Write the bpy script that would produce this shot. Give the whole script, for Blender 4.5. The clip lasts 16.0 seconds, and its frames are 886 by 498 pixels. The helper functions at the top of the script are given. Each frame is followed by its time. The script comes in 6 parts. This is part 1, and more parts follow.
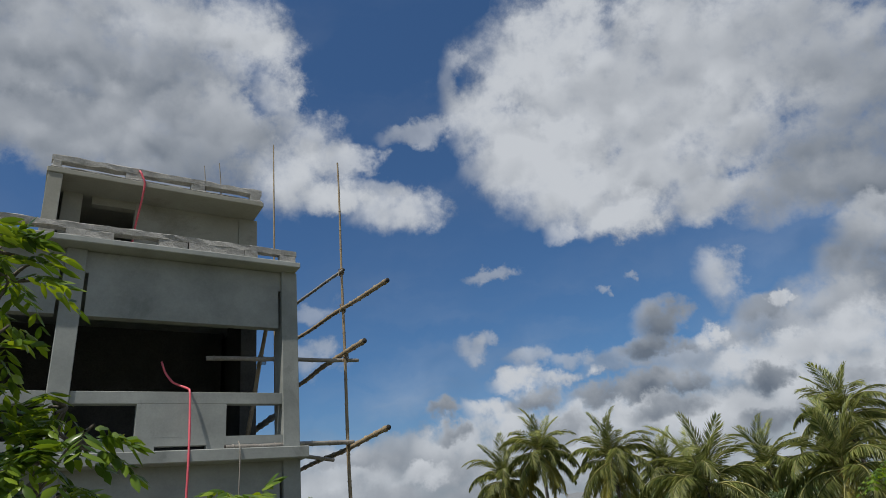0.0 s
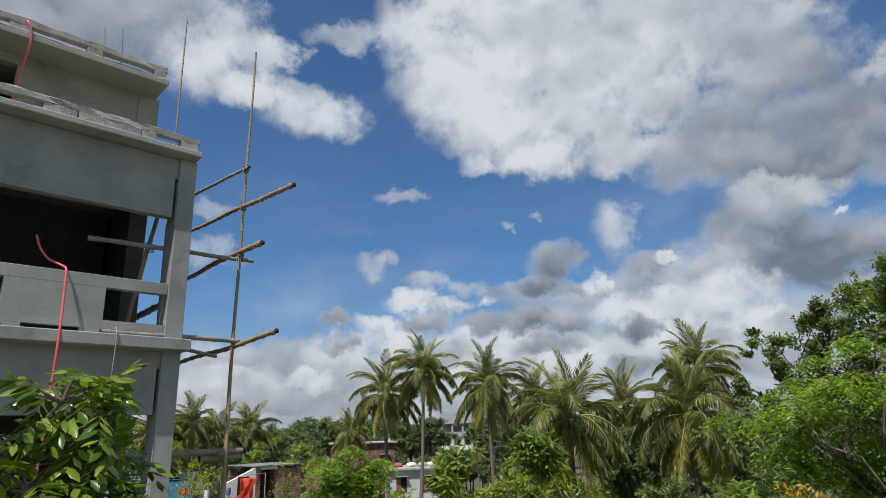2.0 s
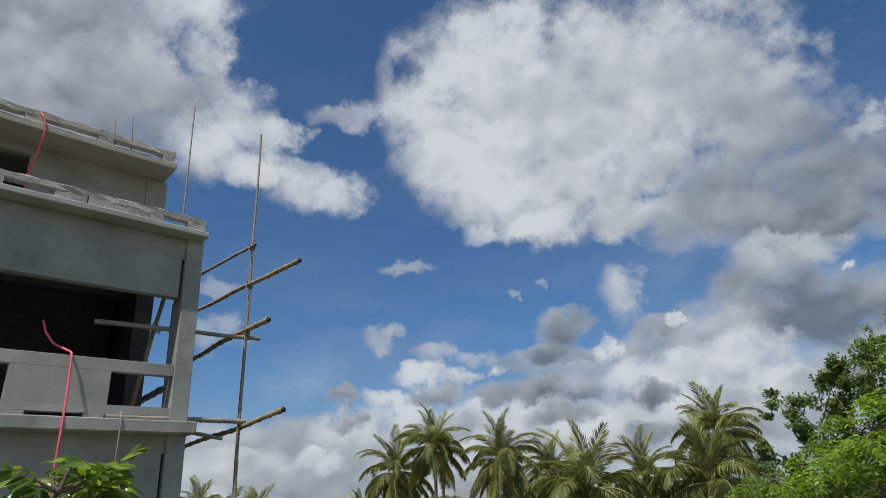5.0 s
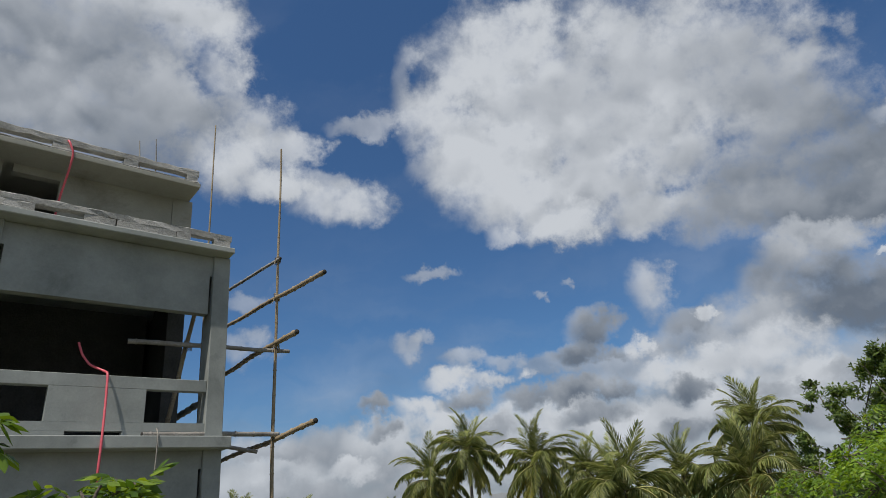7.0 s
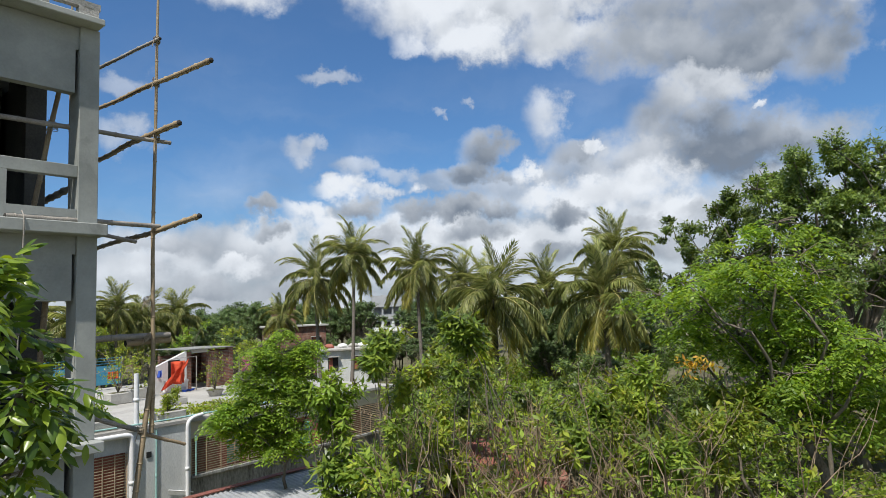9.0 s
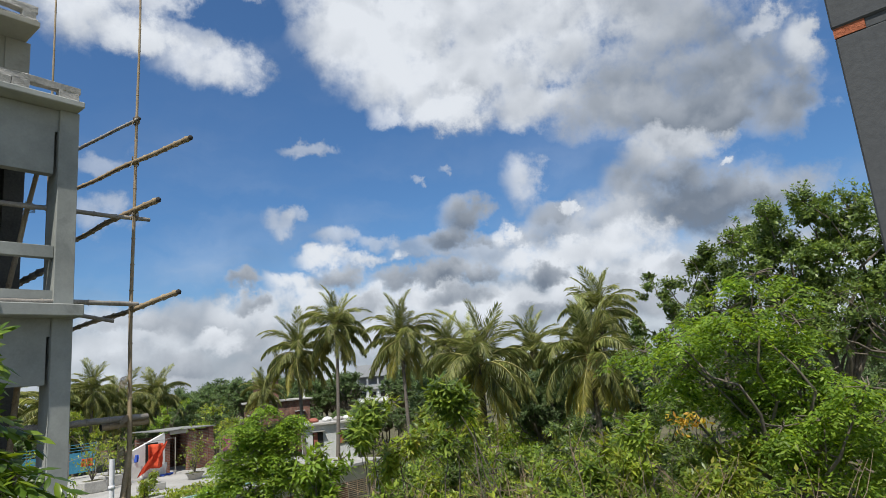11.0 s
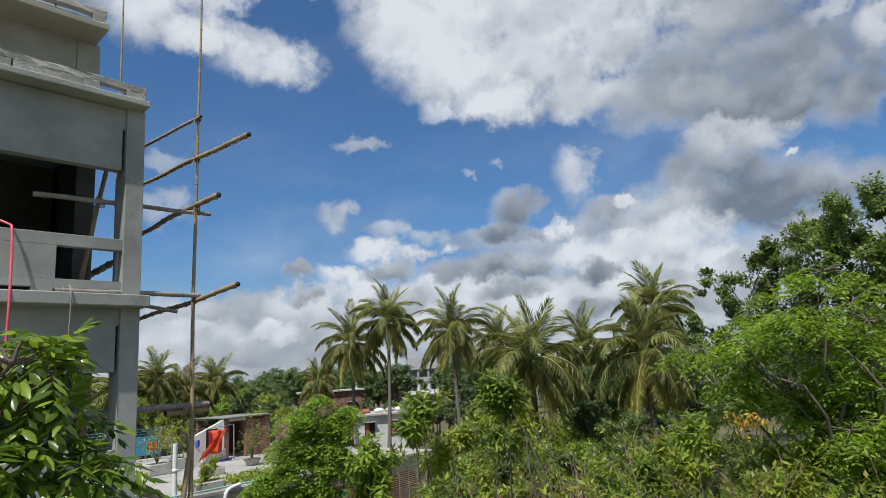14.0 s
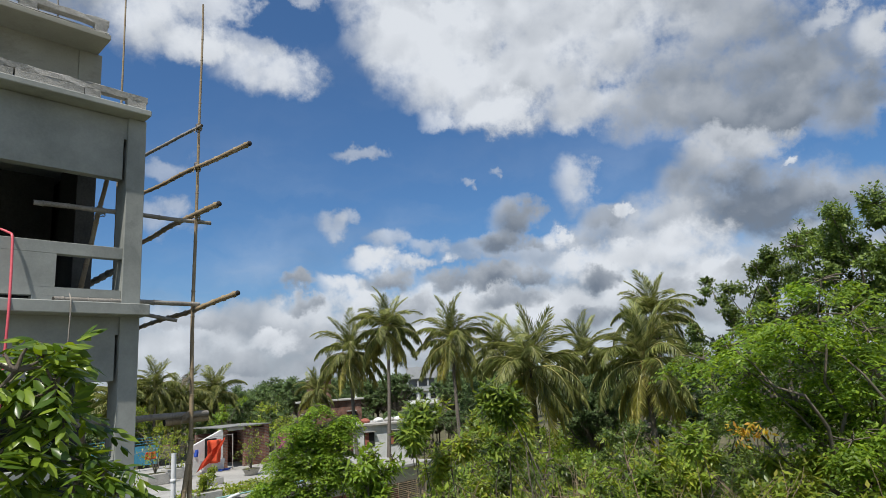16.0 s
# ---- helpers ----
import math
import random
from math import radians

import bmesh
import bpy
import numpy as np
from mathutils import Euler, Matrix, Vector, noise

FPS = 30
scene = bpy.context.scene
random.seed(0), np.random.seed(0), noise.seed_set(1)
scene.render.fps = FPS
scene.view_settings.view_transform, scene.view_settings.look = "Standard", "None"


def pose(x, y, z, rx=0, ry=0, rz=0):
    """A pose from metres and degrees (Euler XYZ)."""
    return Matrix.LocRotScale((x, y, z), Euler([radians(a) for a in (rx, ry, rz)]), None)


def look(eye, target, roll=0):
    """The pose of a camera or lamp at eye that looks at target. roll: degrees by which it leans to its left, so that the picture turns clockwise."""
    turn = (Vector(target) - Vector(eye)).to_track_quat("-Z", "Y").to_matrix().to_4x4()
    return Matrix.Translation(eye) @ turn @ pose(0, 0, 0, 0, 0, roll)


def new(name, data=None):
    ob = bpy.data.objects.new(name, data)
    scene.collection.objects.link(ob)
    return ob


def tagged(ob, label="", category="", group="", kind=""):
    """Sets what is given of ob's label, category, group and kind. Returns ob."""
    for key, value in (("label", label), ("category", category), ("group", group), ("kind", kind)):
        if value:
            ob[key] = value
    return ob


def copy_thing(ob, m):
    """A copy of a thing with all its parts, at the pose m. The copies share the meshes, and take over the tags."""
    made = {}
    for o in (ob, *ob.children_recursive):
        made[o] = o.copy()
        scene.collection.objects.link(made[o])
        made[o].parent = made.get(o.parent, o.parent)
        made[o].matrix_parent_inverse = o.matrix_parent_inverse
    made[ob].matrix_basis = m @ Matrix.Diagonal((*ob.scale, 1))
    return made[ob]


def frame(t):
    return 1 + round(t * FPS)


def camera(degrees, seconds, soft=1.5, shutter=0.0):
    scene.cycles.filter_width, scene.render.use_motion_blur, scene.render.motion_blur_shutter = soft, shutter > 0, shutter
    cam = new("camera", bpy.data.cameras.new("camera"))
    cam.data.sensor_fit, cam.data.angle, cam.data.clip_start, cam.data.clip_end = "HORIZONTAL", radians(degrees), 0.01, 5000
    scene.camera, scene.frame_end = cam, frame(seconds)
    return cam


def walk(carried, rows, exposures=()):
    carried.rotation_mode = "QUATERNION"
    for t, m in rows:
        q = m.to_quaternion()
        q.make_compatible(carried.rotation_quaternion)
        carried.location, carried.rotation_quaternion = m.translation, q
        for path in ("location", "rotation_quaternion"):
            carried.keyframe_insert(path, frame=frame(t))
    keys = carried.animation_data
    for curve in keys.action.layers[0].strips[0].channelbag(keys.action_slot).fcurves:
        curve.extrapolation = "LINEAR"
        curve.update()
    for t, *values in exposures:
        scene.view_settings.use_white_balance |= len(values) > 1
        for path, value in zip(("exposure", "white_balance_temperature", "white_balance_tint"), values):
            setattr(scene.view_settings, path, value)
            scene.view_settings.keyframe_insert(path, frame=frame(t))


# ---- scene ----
LENS = 70.90
EYE = (0.0, 0.0, 7.0)
PATH = [
    (0, 0.22, 24.31, -7.34, -0.020, -0.012, 0.001),
    (0.5, -5.09, 18.01, -3.13, -0.010, -0.006, 0.002),
    (1, -7.05, 14.46, -0.74, -0.010, -0.005, -0.002),
    (1.5, -8.87, 14.64, -0.35, -0.003, 0.002, -0.004),
    (2, -8.08, 16.36, -1.79, -0.001, -0.001, -0.004),
    (2.5, -8.11, 17.11, -2.35, -0.003, 0.001, -0.001),
    (3, -8.02, 17.50, -2.61, 0.000, 0.001, -0.001),
    (3.5, -8.81, 18.06, -2.96, 0.003, 0.001, -0.003),
    (4, -9.01, 18.34, -3.07, 0.003, 0.002, -0.002),
    (4.5, -8.49, 20.87, -3.47, 0.004, 0.004, -0.004),
    (4.7, -8.11, 22.03, -3.56, 0.002, 0.004, -0.005),
    (6.8, -6.03, 24.21, -5.86, 0.017, 0.006, -0.005),
    (7, -5.51, 23.50, -5.81, 0.016, 0.007, -0.007),
    (7.5, -9.03, 15.96, -3.46, 0.017, -0.011, -0.009),
    (8, -11.45, 9.14, -2.79, 0.023, 0.004, -0.011),
    (8.5, -11.91, 4.46, -2.34, 0.022, 0.003, -0.014),
    (9, -14.16, 5.75, -2.41, 0.019, 0.006, -0.012),
    (9.2, -15.10, 6.43, -2.46, 0.021, 0.003, -0.015),
    (11.5, -16.09, 12.85, -5.52, 0.020, 0.008, -0.011),
    (12, -15.90, 13.98, -5.90, 0.020, 0.010, -0.006),
    (12.5, -15.20, 14.87, -6.18, 0.014, 0.007, -0.004),
    (13, -13.14, 13.02, -5.33, 0.007, 0.005, -0.001),
    (13.5, -11.84, 11.78, -4.33, 0.006, 0.007, -0.003),
    (14, -11.41, 11.44, -3.94, 0.003, 0.007, -0.003),
    (14.5, -11.61, 11.70, -4.13, -0.002, 0.002, -0.006),
    (15, -11.59, 11.91, -4.20, 0.002, 0.003, -0.002),
    (15.5, -11.79, 12.23, -3.93, -0.003, -0.000, -0.003),
    (16, -11.49, 12.26, -3.93, -0.001, 0.003, -0.005),
]


def turn(t, yaw, pitch, roll, dx, dy, dz):
    """One row of the path: the camera sways a few centimetres round EYE and turns by these degrees."""
    y, p = radians(yaw), radians(pitch)
    ahead = Vector((-math.sin(y) * math.cos(p), math.cos(y) * math.cos(p), math.sin(p)))
    eye = Vector(EYE) + Vector((dx, dy, dz))
    return t, look(eye, eye + ahead, roll)


cam = camera(LENS, 16.0, 0.6)
walk(cam, [turn(*row) for row in PATH], [(0, -0.36), (0.5, -0.18), (1, -0.12), (1.5, -0.05), (4.5, -0.15), (6.8, -0.30), (7.5, -0.17), (8.2, 0.15), (9.2, 0.24), (11.3, 0.1), (12.5, 0.0), (14, 0.04), (16, 0.05)])

# ---- sky, sun ----
SUN_AZ, SUN_EL = 146.0, 60.0      # degrees; az is counted to the left of +y
world = bpy.data.worlds.new("sky")
scene.world = world
world.use_nodes = True
wt = world.node_tree
wt.nodes.clear()


def wnode(kind):
    return wt.nodes.new(kind)


def feed(sock, value):
    if isinstance(value, bpy.types.NodeSocket):
        wt.links.new(value, sock)
    else:
        sock.default_value = value


def wm(op, a, b=0.0, c=0.0, clamp=False):
    n = wnode("ShaderNodeMath")
    n.operation, n.use_clamp = op, clamp
    for s, v in zip(n.inputs, (a, b, c)):
        feed(s, v)
    return n.outputs[0]


def wv(op, a, b=(0, 0, 0)):
    n = wnode("ShaderNodeVectorMath")
    n.operation = op
    feed(n.inputs[0], a)
    feed(n.inputs[1], b)
    return n.outputs["Value"] if op == "DOT_PRODUCT" else n.outputs[0]


def wnoise(vec, scale, detail, rough=0.55):
    n = wnode("ShaderNodeTexNoise")
    feed(n.inputs["Vector"], vec)
    n.inputs["Scale"].default_value, n.inputs["Detail"].default_value, n.inputs["Roughness"].default_value = scale, detail, rough
    return n


def wmix(f, a, b):
    n = wnode("ShaderNodeMix")
    n.data_type = "RGBA"
    feed(n.inputs[0], f)
    feed(n.inputs[6], a)
    feed(n.inputs[7], b)
    return n.outputs[2]


def wstep(v, lo, hi):
    n = wnode("ShaderNodeMapRange")
    n.interpolation_type = "SMOOTHSTEP"
    feed(n.inputs[0], v)
    n.inputs[1].default_value, n.inputs[2].default_value = lo, hi
    return n.outputs[0]


wdir = wnode("ShaderNodeTexCoord").outputs["Generated"]
wsep = wnode("ShaderNodeSeparateXYZ")
feed(wsep.inputs[0], wdir)
w_az = wm("MULTIPLY", wm("ARCTAN2", wm("MULTIPLY", wsep.outputs[0], -1.0), wsep.outputs[1]), 57.2958)
w_el = wm("MULTIPLY", wm("ARCSINE", wsep.outputs[2]), 57.2958)
wcomb = wnode("ShaderNodeCombineXYZ")
feed(wcomb.inputs[0], w_az)
feed(wcomb.inputs[1], w_el)
n_big, n_fine = wnoise(wdir, 7.0, 3.0), wnoise(wdir, 17.0, 9.0, 0.62)
warp = wv("MULTIPLY", wv("SUBTRACT", n_big.outputs["Color"], (0.5, 0.5, 0.5)), (3.0, 2.6, 0.0))
warp2 = wv("MULTIPLY", wv("SUBTRACT", n_fine.outputs["Color"], (0.5, 0.5, 0.5)), (4.8, 4.4, 0.0))
w_at = wv("ADD", wcomb.outputs[0], wv("ADD", warp, warp2))
w_ragged = wm("MULTIPLY", wm("SUBTRACT", n_fine.outputs[0], 0.5), 1.75)


def billow(vec, scale):
    """Rounded heaps with creases between them."""
    n = wnode("ShaderNodeTexVoronoi")
    n.feature = "SMOOTH_F1"
    feed(n.inputs["Vector"], vec)
    n.inputs["Scale"].default_value, n.inputs["Smoothness"].default_value = scale, 0.5
    return n.outputs["Distance"]


# sunlit tops and grey undersides of the single puffs
at_puff = wv("ADD", wdir, wv("MULTIPLY", n_big.outputs["Color"], (0.10, 0.10, 0.10)))
puff = wnoise(at_puff, 7.0, 4.0, 0.5)
puff_over = wnoise(wv("ADD", at_puff, (-0.008, -0.010, 0.028)), 7.0, 4.0, 0.5)
at_heap = wv("ADD", at_puff, wv("MULTIPLY", n_fine.outputs["Color"], (0.05, 0.05, 0.05)))
relief = wm("MULTIPLY", wm("SUBTRACT", puff_over.outputs[0], puff.outputs[0]), 0.55)
heap_over = billow(wv("ADD", at_heap, (-0.006, -0.006, 0.02)), 17.0)
relief = wm("ADD", relief, wm("MULTIPLY", wm("SUBTRACT", billow(at_heap, 17.0), heap_over), 0.5))

# broken cloud all round out of view, a thin veil and the pale bank over the horizon, higher to the right
round_noise = wnoise(wdir, 2.6, 6.0)
veil_noise = wnode("ShaderNodeTexNoise")
feed(veil_noise.inputs["Vector"], wv("MULTIPLY", w_at, (0.035, 0.13, 0.0)))
veil_noise.inputs["Scale"].default_value, veil_noise.inputs["Detail"].default_value = 1.0, 7.0
veil = wm("MULTIPLY", wstep(veil_noise.outputs[0], 0.38, 0.75), wm("MULTIPLY_ADD", wstep(w_el, 26.0, 6.0), 0.34, 0.07))
behind = wm("MULTIPLY", wstep(wm("ABSOLUTE", w_az), 62.0, 80.0), wstep(round_noise.outputs[0], 0.42, 0.6))
above = wm("MULTIPLY", wstep(w_el, 52.0, 62.0), wstep(round_noise.outputs[0], 0.42, 0.6))
w_top = wm("MULTIPLY_ADD", w_az, -0.06, 8.6)
bank = wm("MULTIPLY", wstep(wm("ADD", wm("SUBTRACT", w_top, w_el), wm("MULTIPLY", w_ragged, 3.0)), -1.5, 3.0), 0.9)
base_alpha = wm("MAXIMUM", wm("MAXIMUM", veil, bank), wm("MAXIMUM", behind, above))
base_shade = wm("MULTIPLY_ADD", wstep(puff.outputs[0], 0.62, 0.4), 0.35, 0.25)
w_at_el = wv("DOT_PRODUCT", w_at, (0.0, 1.0, 0.0))
w_edge = wm("ADD", w_ragged, 1.0)
state = [1.0, 0.0]      # the clear part left and the shade gathered so far


def cloud(az, el, half_az, half_el, shade, thick=1.0):
    """One heap of cloud before those already there; shade 0 is sunlit white, 1 its grey underside; thick under 1 for thin cloud."""
    off = wv("MULTIPLY", wv("SUBTRACT", w_at, (az, el, 0.0)), (1 / half_az, 1 / half_el, 0.0))
    d = wm("SUBTRACT", w_edge, wv("DOT_PRODUCT", off, off))
    a = wm("MULTIPLY", wstep(d, 0.0, 1.15 if half_el > 2.5 else 0.95), -thick)
    own = wm("MULTIPLY_ADD", w_at_el, -0.2 / half_el, shade + 0.2 * el / half_el)
    state[0] = wm("MULTIPLY_ADD", a, state[0], state[0])
    state[1] = wm("MULTIPLY_ADD", a, wm("SUBTRACT", state[1], own), state[1])


cloud(37.1, 40.7, 17.6, 7.3, 0.62, 1.00)
cloud(19.6, 43.1, 6.3, 5.7, 0.00, 1.00)
cloud(28.0, 43.9, 11.5, 3.4, 0.20, 1.00)
cloud(15.9, 39.2, 3.3, 2.9, 0.05, 1.00)
cloud(34.9, 36.5, 17.5, 5.4, 0.80, 1.00)
cloud(25.9, 38.9, 8.1, 4.6, 0.72, 1.00)
cloud(40.4, 38.6, 9.7, 4.1, 0.65, 1.00)
cloud(32.0, 32.9, 17.6, 3.6, 0.68, 1.00)
cloud(21.8, 36.0, 5.8, 4.3, 0.30, 1.00)
cloud(38.4, 33.1, 9.5, 3.8, 0.60, 1.00)
cloud(12.4, 34.9, 4.5, 2.9, 0.02, 0.90)
cloud(8.6, 33.1, 3.6, 2.1, 0.02, 0.85)
cloud(4.3, 28.2, 6.3, 2.8, 0.00, 0.95)
cloud(7.3, 30.7, 4.2, 1.5, 0.10, 0.60)
cloud(1.6, 35.1, 4.9, 1.4, 0.05, 0.60)
cloud(-3.2, 38.8, 1.9, 3.4, 0.10, 0.50)
cloud(-5.4, 30.9, 3.6, 2.0, 0.10, 0.45)
cloud(14.8, 36.8, 1.9, 3.9, 0.10, 0.70)
cloud(23.5, 34.2, 15.3, 5.7, 0.60, 1.00)
cloud(14.8, 31.5, 5.2, 4.2, 0.05, 1.00)
cloud(10.5, 30.1, 4.2, 2.4, 0.00, 1.00)
cloud(-24.2, 35.6, 24.2, 9.8, 0.25, 1.00)
cloud(-14.1, 31.9, 12.6, 6.0, 0.12, 1.00)
cloud(-28.7, 33.0, 17.6, 9.2, 0.28, 1.00)
cloud(-13.3, 40.0, 10.4, 5.6, 0.00, 1.00)
cloud(-39.3, 29.2, 8.1, 6.5, 0.55, 1.00)
cloud(-7.1, 35.8, 6.2, 4.4, 0.00, 1.00)
cloud(-11.2, 29.9, 7.0, 4.5, 0.02, 1.00)
cloud(-16.0, 26.2, 7.7, 4.2, 0.05, 1.00)
cloud(-22.5, 26.0, 8.2, 4.8, 0.22, 1.00)
cloud(-25.4, 28.4, 12.6, 5.8, 0.22, 1.00)
cloud(-11.6, 31.4, 7.8, 3.2, 0.00, 1.00)
cloud(-13.0, 27.0, 6.0, 3.6, 0.00, 1.00)
cloud(-12.1, 23.8, 2.2, 1.3, 0.00, 0.70)
cloud(-18.3, 24.1, 5.9, 2.3, 0.03, 1.00)
cloud(-27.4, 23.3, 6.4, 2.4, 0.30, 1.00)
cloud(-36.1, 24.4, 8.9, 5.6, 0.68, 1.00)
cloud(-44.4, 23.0, 7.6, 5.2, 0.85, 1.00)
cloud(-33.3, 21.7, 7.5, 2.6, 0.72, 1.00)
cloud(-40.5, 20.5, 7.2, 2.5, 0.85, 1.00)
cloud(-46.8, 18.8, 3.8, 2.9, 0.80, 1.00)
cloud(-47.0, 25.6, 2.2, 1.2, 0.00, 0.70)
cloud(-49.6, 23.4, 1.7, 2.3, 0.30, 1.00)
cloud(-45.2, 12.5, 5.4, 3.4, 0.72, 0.95)
cloud(-36.5, 17.9, 3.8, 2.0, 0.42, 1.00)
cloud(-39.6, 18.0, 3.4, 1.6, 0.50, 1.00)
cloud(-33.7, 15.3, 3.2, 2.8, 0.50, 1.00)
cloud(-37.6, 13.9, 7.3, 4.8, 0.95, 1.00)
cloud(-41.2, 12.0, 4.1, 3.0, 0.95, 1.00)
cloud(-31.9, 12.7, 2.8, 2.0, 0.55, 0.80)
cloud(-42.0, 16.0, 0.8, 0.5, 0.00, 0.90)
cloud(-30.4, 12.4, 6.5, 3.3, 0.55, 0.80)
cloud(-20.7, 11.0, 7.0, 2.4, 0.50, 0.80)
cloud(-25.9, 12.0, 5.1, 2.3, 0.50, 0.70)
cloud(-13.9, 11.6, 3.7, 1.5, 0.50, 0.60)
cloud(11.3, 4.7, 6.5, 3.8, 0.15, 0.80)
cloud(5.8, 7.0, 6.5, 2.2, 0.50, 0.80)
cloud(0.4, 6.8, 5.2, 2.3, 0.10, 0.90)
cloud(-31.5, 9.8, 6.8, 2.8, 0.08, 1.00)
cloud(-35.3, 7.3, 5.4, 2.1, 0.10, 1.00)
cloud(-26.6, 9.4, 3.9, 2.5, 0.05, 1.00)
cloud(-24.5, 16.8, 2.7, 2.9, 0.12, 0.90)
cloud(-26.1, 13.7, 2.2, 1.5, 0.70, 0.80)
cloud(-27.5, 14.1, 0.9, 0.8, 0.00, 0.90)
cloud(13.3, 15.4, 2.7, 2.0, 0.15, 0.60)
cloud(13.0, 19.9, 2.8, 1.1, 0.10, 0.50)
cloud(-1.8, 14.6, 2.0, 1.8, 0.12, 0.65)
cloud(-3.2, 15.6, 1.4, 1.1, 0.05, 0.55)
cloud(-6.5, 13.2, 2.3, 1.2, 0.15, 0.65)
cloud(-10.0, 12.5, 2.4, 1.0, 0.20, 0.60)
cloud(-4.0, 21.5, 3.3, 0.8, 0.05, 0.60)
cloud(-14.8, 18.3, 0.8, 0.6, 0.10, 0.55)
cloud(-17.8, 19.0, 0.9, 0.5, 0.10, 0.50)
cloud(-22.1, 12.4, 1.5, 1.6, 0.00, 1.00)
cloud(-23.1, 9.7, 2.3, 1.8, 0.02, 1.00)
cloud(-4.9, 11.4, 3.1, 1.3, 0.00, 1.00)
cloud(-9.6, 10.9, 3.4, 1.0, 0.00, 1.00)
cloud(-1.7, 9.5, 2.6, 1.4, 0.00, 1.00)
cloud(-3.7, 8.1, 5.2, 1.8, 0.05, 1.00)
cloud(-12.0, 7.1, 8.2, 2.4, 0.08, 1.00)
cloud(-20.2, 5.9, 6.9, 2.3, 0.10, 1.00)
cloud(-27.7, 6.2, 3.3, 2.4, 0.10, 1.00)
cloud(-18.4, 14.3, 3.0, 2.4, 0.80, 1.00)
cloud(-17.7, 12.3, 4.5, 1.2, 0.82, 1.00)
cloud(-6.4, 9.7, 3.9, 1.2, 0.70, 1.00)
cloud(-11.6, 9.3, 2.9, 1.2, 0.65, 1.00)
cloud(1.9, 9.6, 1.9, 1.0, 0.70, 1.00)
cloud(1.1, 7.8, 2.0, 1.1, 0.70, 1.00)
cloud(-17.1, 9.2, 5.9, 1.2, 0.75, 1.00)
cloud(-25.6, 8.4, 2.1, 1.2, 0.80, 1.00)
cloud(-31.1, 6.9, 3.2, 1.1, 0.55, 1.00)
cloud(-8.8, 7.0, 4.2, 1.3, 0.50, 1.00)
cloud(-17.2, 7.2, 4.2, 1.2, 0.65, 1.00)
cloud(7.2, 3.1, 6.9, 1.9, 0.65, 1.00)
cloud(11.3, 6.6, 3.6, 1.1, 0.55, 0.80)
cloud(0.5, 4.7, 4.0, 1.2, 0.45, 1.00)
cloud(-1.5, 2.6, 6.2, 1.4, 0.70, 1.00)
cloud(4.4, 4.9, 2.9, 1.1, 0.10, 1.00)
cloud(-24.6, 5.0, 3.4, 1.2, 0.70, 1.00)
cloud(-34.0, 5.1, 4.5, 1.4, 0.50, 1.00)
cloud(-37.9, 7.4, 3.4, 1.1, 0.50, 1.00)
cloud(10.4, 1.0, 7.5, 1.2, 0.60, 1.00)
cloud(1.5, 1.3, 6.7, 1.1, 0.70, 1.00)
cloud(-14.8, 3.8, 9.2, 2.1, 0.50, 1.00)
cloud(-41.8, 8.7, 5.3, 2.0, 0.60, 1.00)
w_alpha = wm("SUBTRACT", 0.99, wm("MULTIPLY", state[0], wm("SUBTRACT", 1.0, base_alpha)), clamp=True)
w_shade = wm("ADD", wm("MULTIPLY_ADD", state[0], base_shade, state[1]), relief, clamp=True)
cloud_col = wmix(w_shade, (7.75, 8.15, 8.7, 1), (1.85, 2.25, 2.85, 1))
sky = wnode("ShaderNodeTexSky")
sky.sky_type, sky.sun_disc, sky.sun_elevation, sky.sun_rotation = "NISHITA", False, radians(SUN_EL), radians(-SUN_AZ)
sky.altitude, sky.air_density, sky.dust_density, sky.ozone_density = 20.0, 1.0, 0.9, 2.2
sky_col = wv("MULTIPLY", sky.outputs[0], (0.62, 0.93, 1.20))
w_out = wmix(w_alpha, sky_col, cloud_col)
background = wnode("ShaderNodeBackground")
feed(background.inputs[0], w_out)
background.inputs[1].default_value = 0.09
wt.links.new(background.outputs[0], wnode("ShaderNodeOutputWorld").inputs[0])

sun_data = bpy.data.lights.new("sun", "SUN")
sun_data.energy, sun_data.angle, sun_data.color = 4.6, radians(0.53), (1.0, 0.95, 0.87)
sun = new("sun", sun_data)
_a, _e = radians(SUN_AZ), radians(SUN_EL)
sun.matrix_world = look((-60 * math.sin(_a) * math.cos(_e), 60 * math.cos(_a) * math.cos(_e), 60 * math.sin(_e)), (0, 0, 0))

# ---- materials ----


def material(name, build):
    m = bpy.data.materials.new(name)
    m.use_nodes = True
    t = m.node_tree
    bsdf = t.nodes["Principled BSDF"]
    build(t, bsdf)
    return m


def add(t, kind, inputs=None, operation="", data_type="", blend_type=""):
    n = t.nodes.new(kind)
    if operation:
        n.operation = operation
    if data_type:
        n.data_type = data_type
    if blend_type:
        n.blend_type = blend_type
    for key, value in (inputs or {}).items():
        if isinstance(value, bpy.types.NodeSocket):
            t.links.new(value, n.inputs[key])
        else:
            n.inputs[key].default_value = value
    return n


def ramp(t, fac, stops):
    n = t.nodes.new("ShaderNodeValToRGB")
    t.links.new(fac, n.inputs[0])
    while len(n.color_ramp.elements) < len(stops):
        n.color_ramp.elements.new(0.5)
    for e, (pos, col) in zip(n.color_ramp.elements, stops):
        e.position, e.color = pos, (*col, 1)
    return n.outputs[0]


def coords(t, scale=(1, 1, 1)):
    tc = add(t, "ShaderNodeTexCoord")
    return add(t, "ShaderNodeMapping", {"Vector": tc.outputs["Object"], "Scale": scale}).outputs[0]


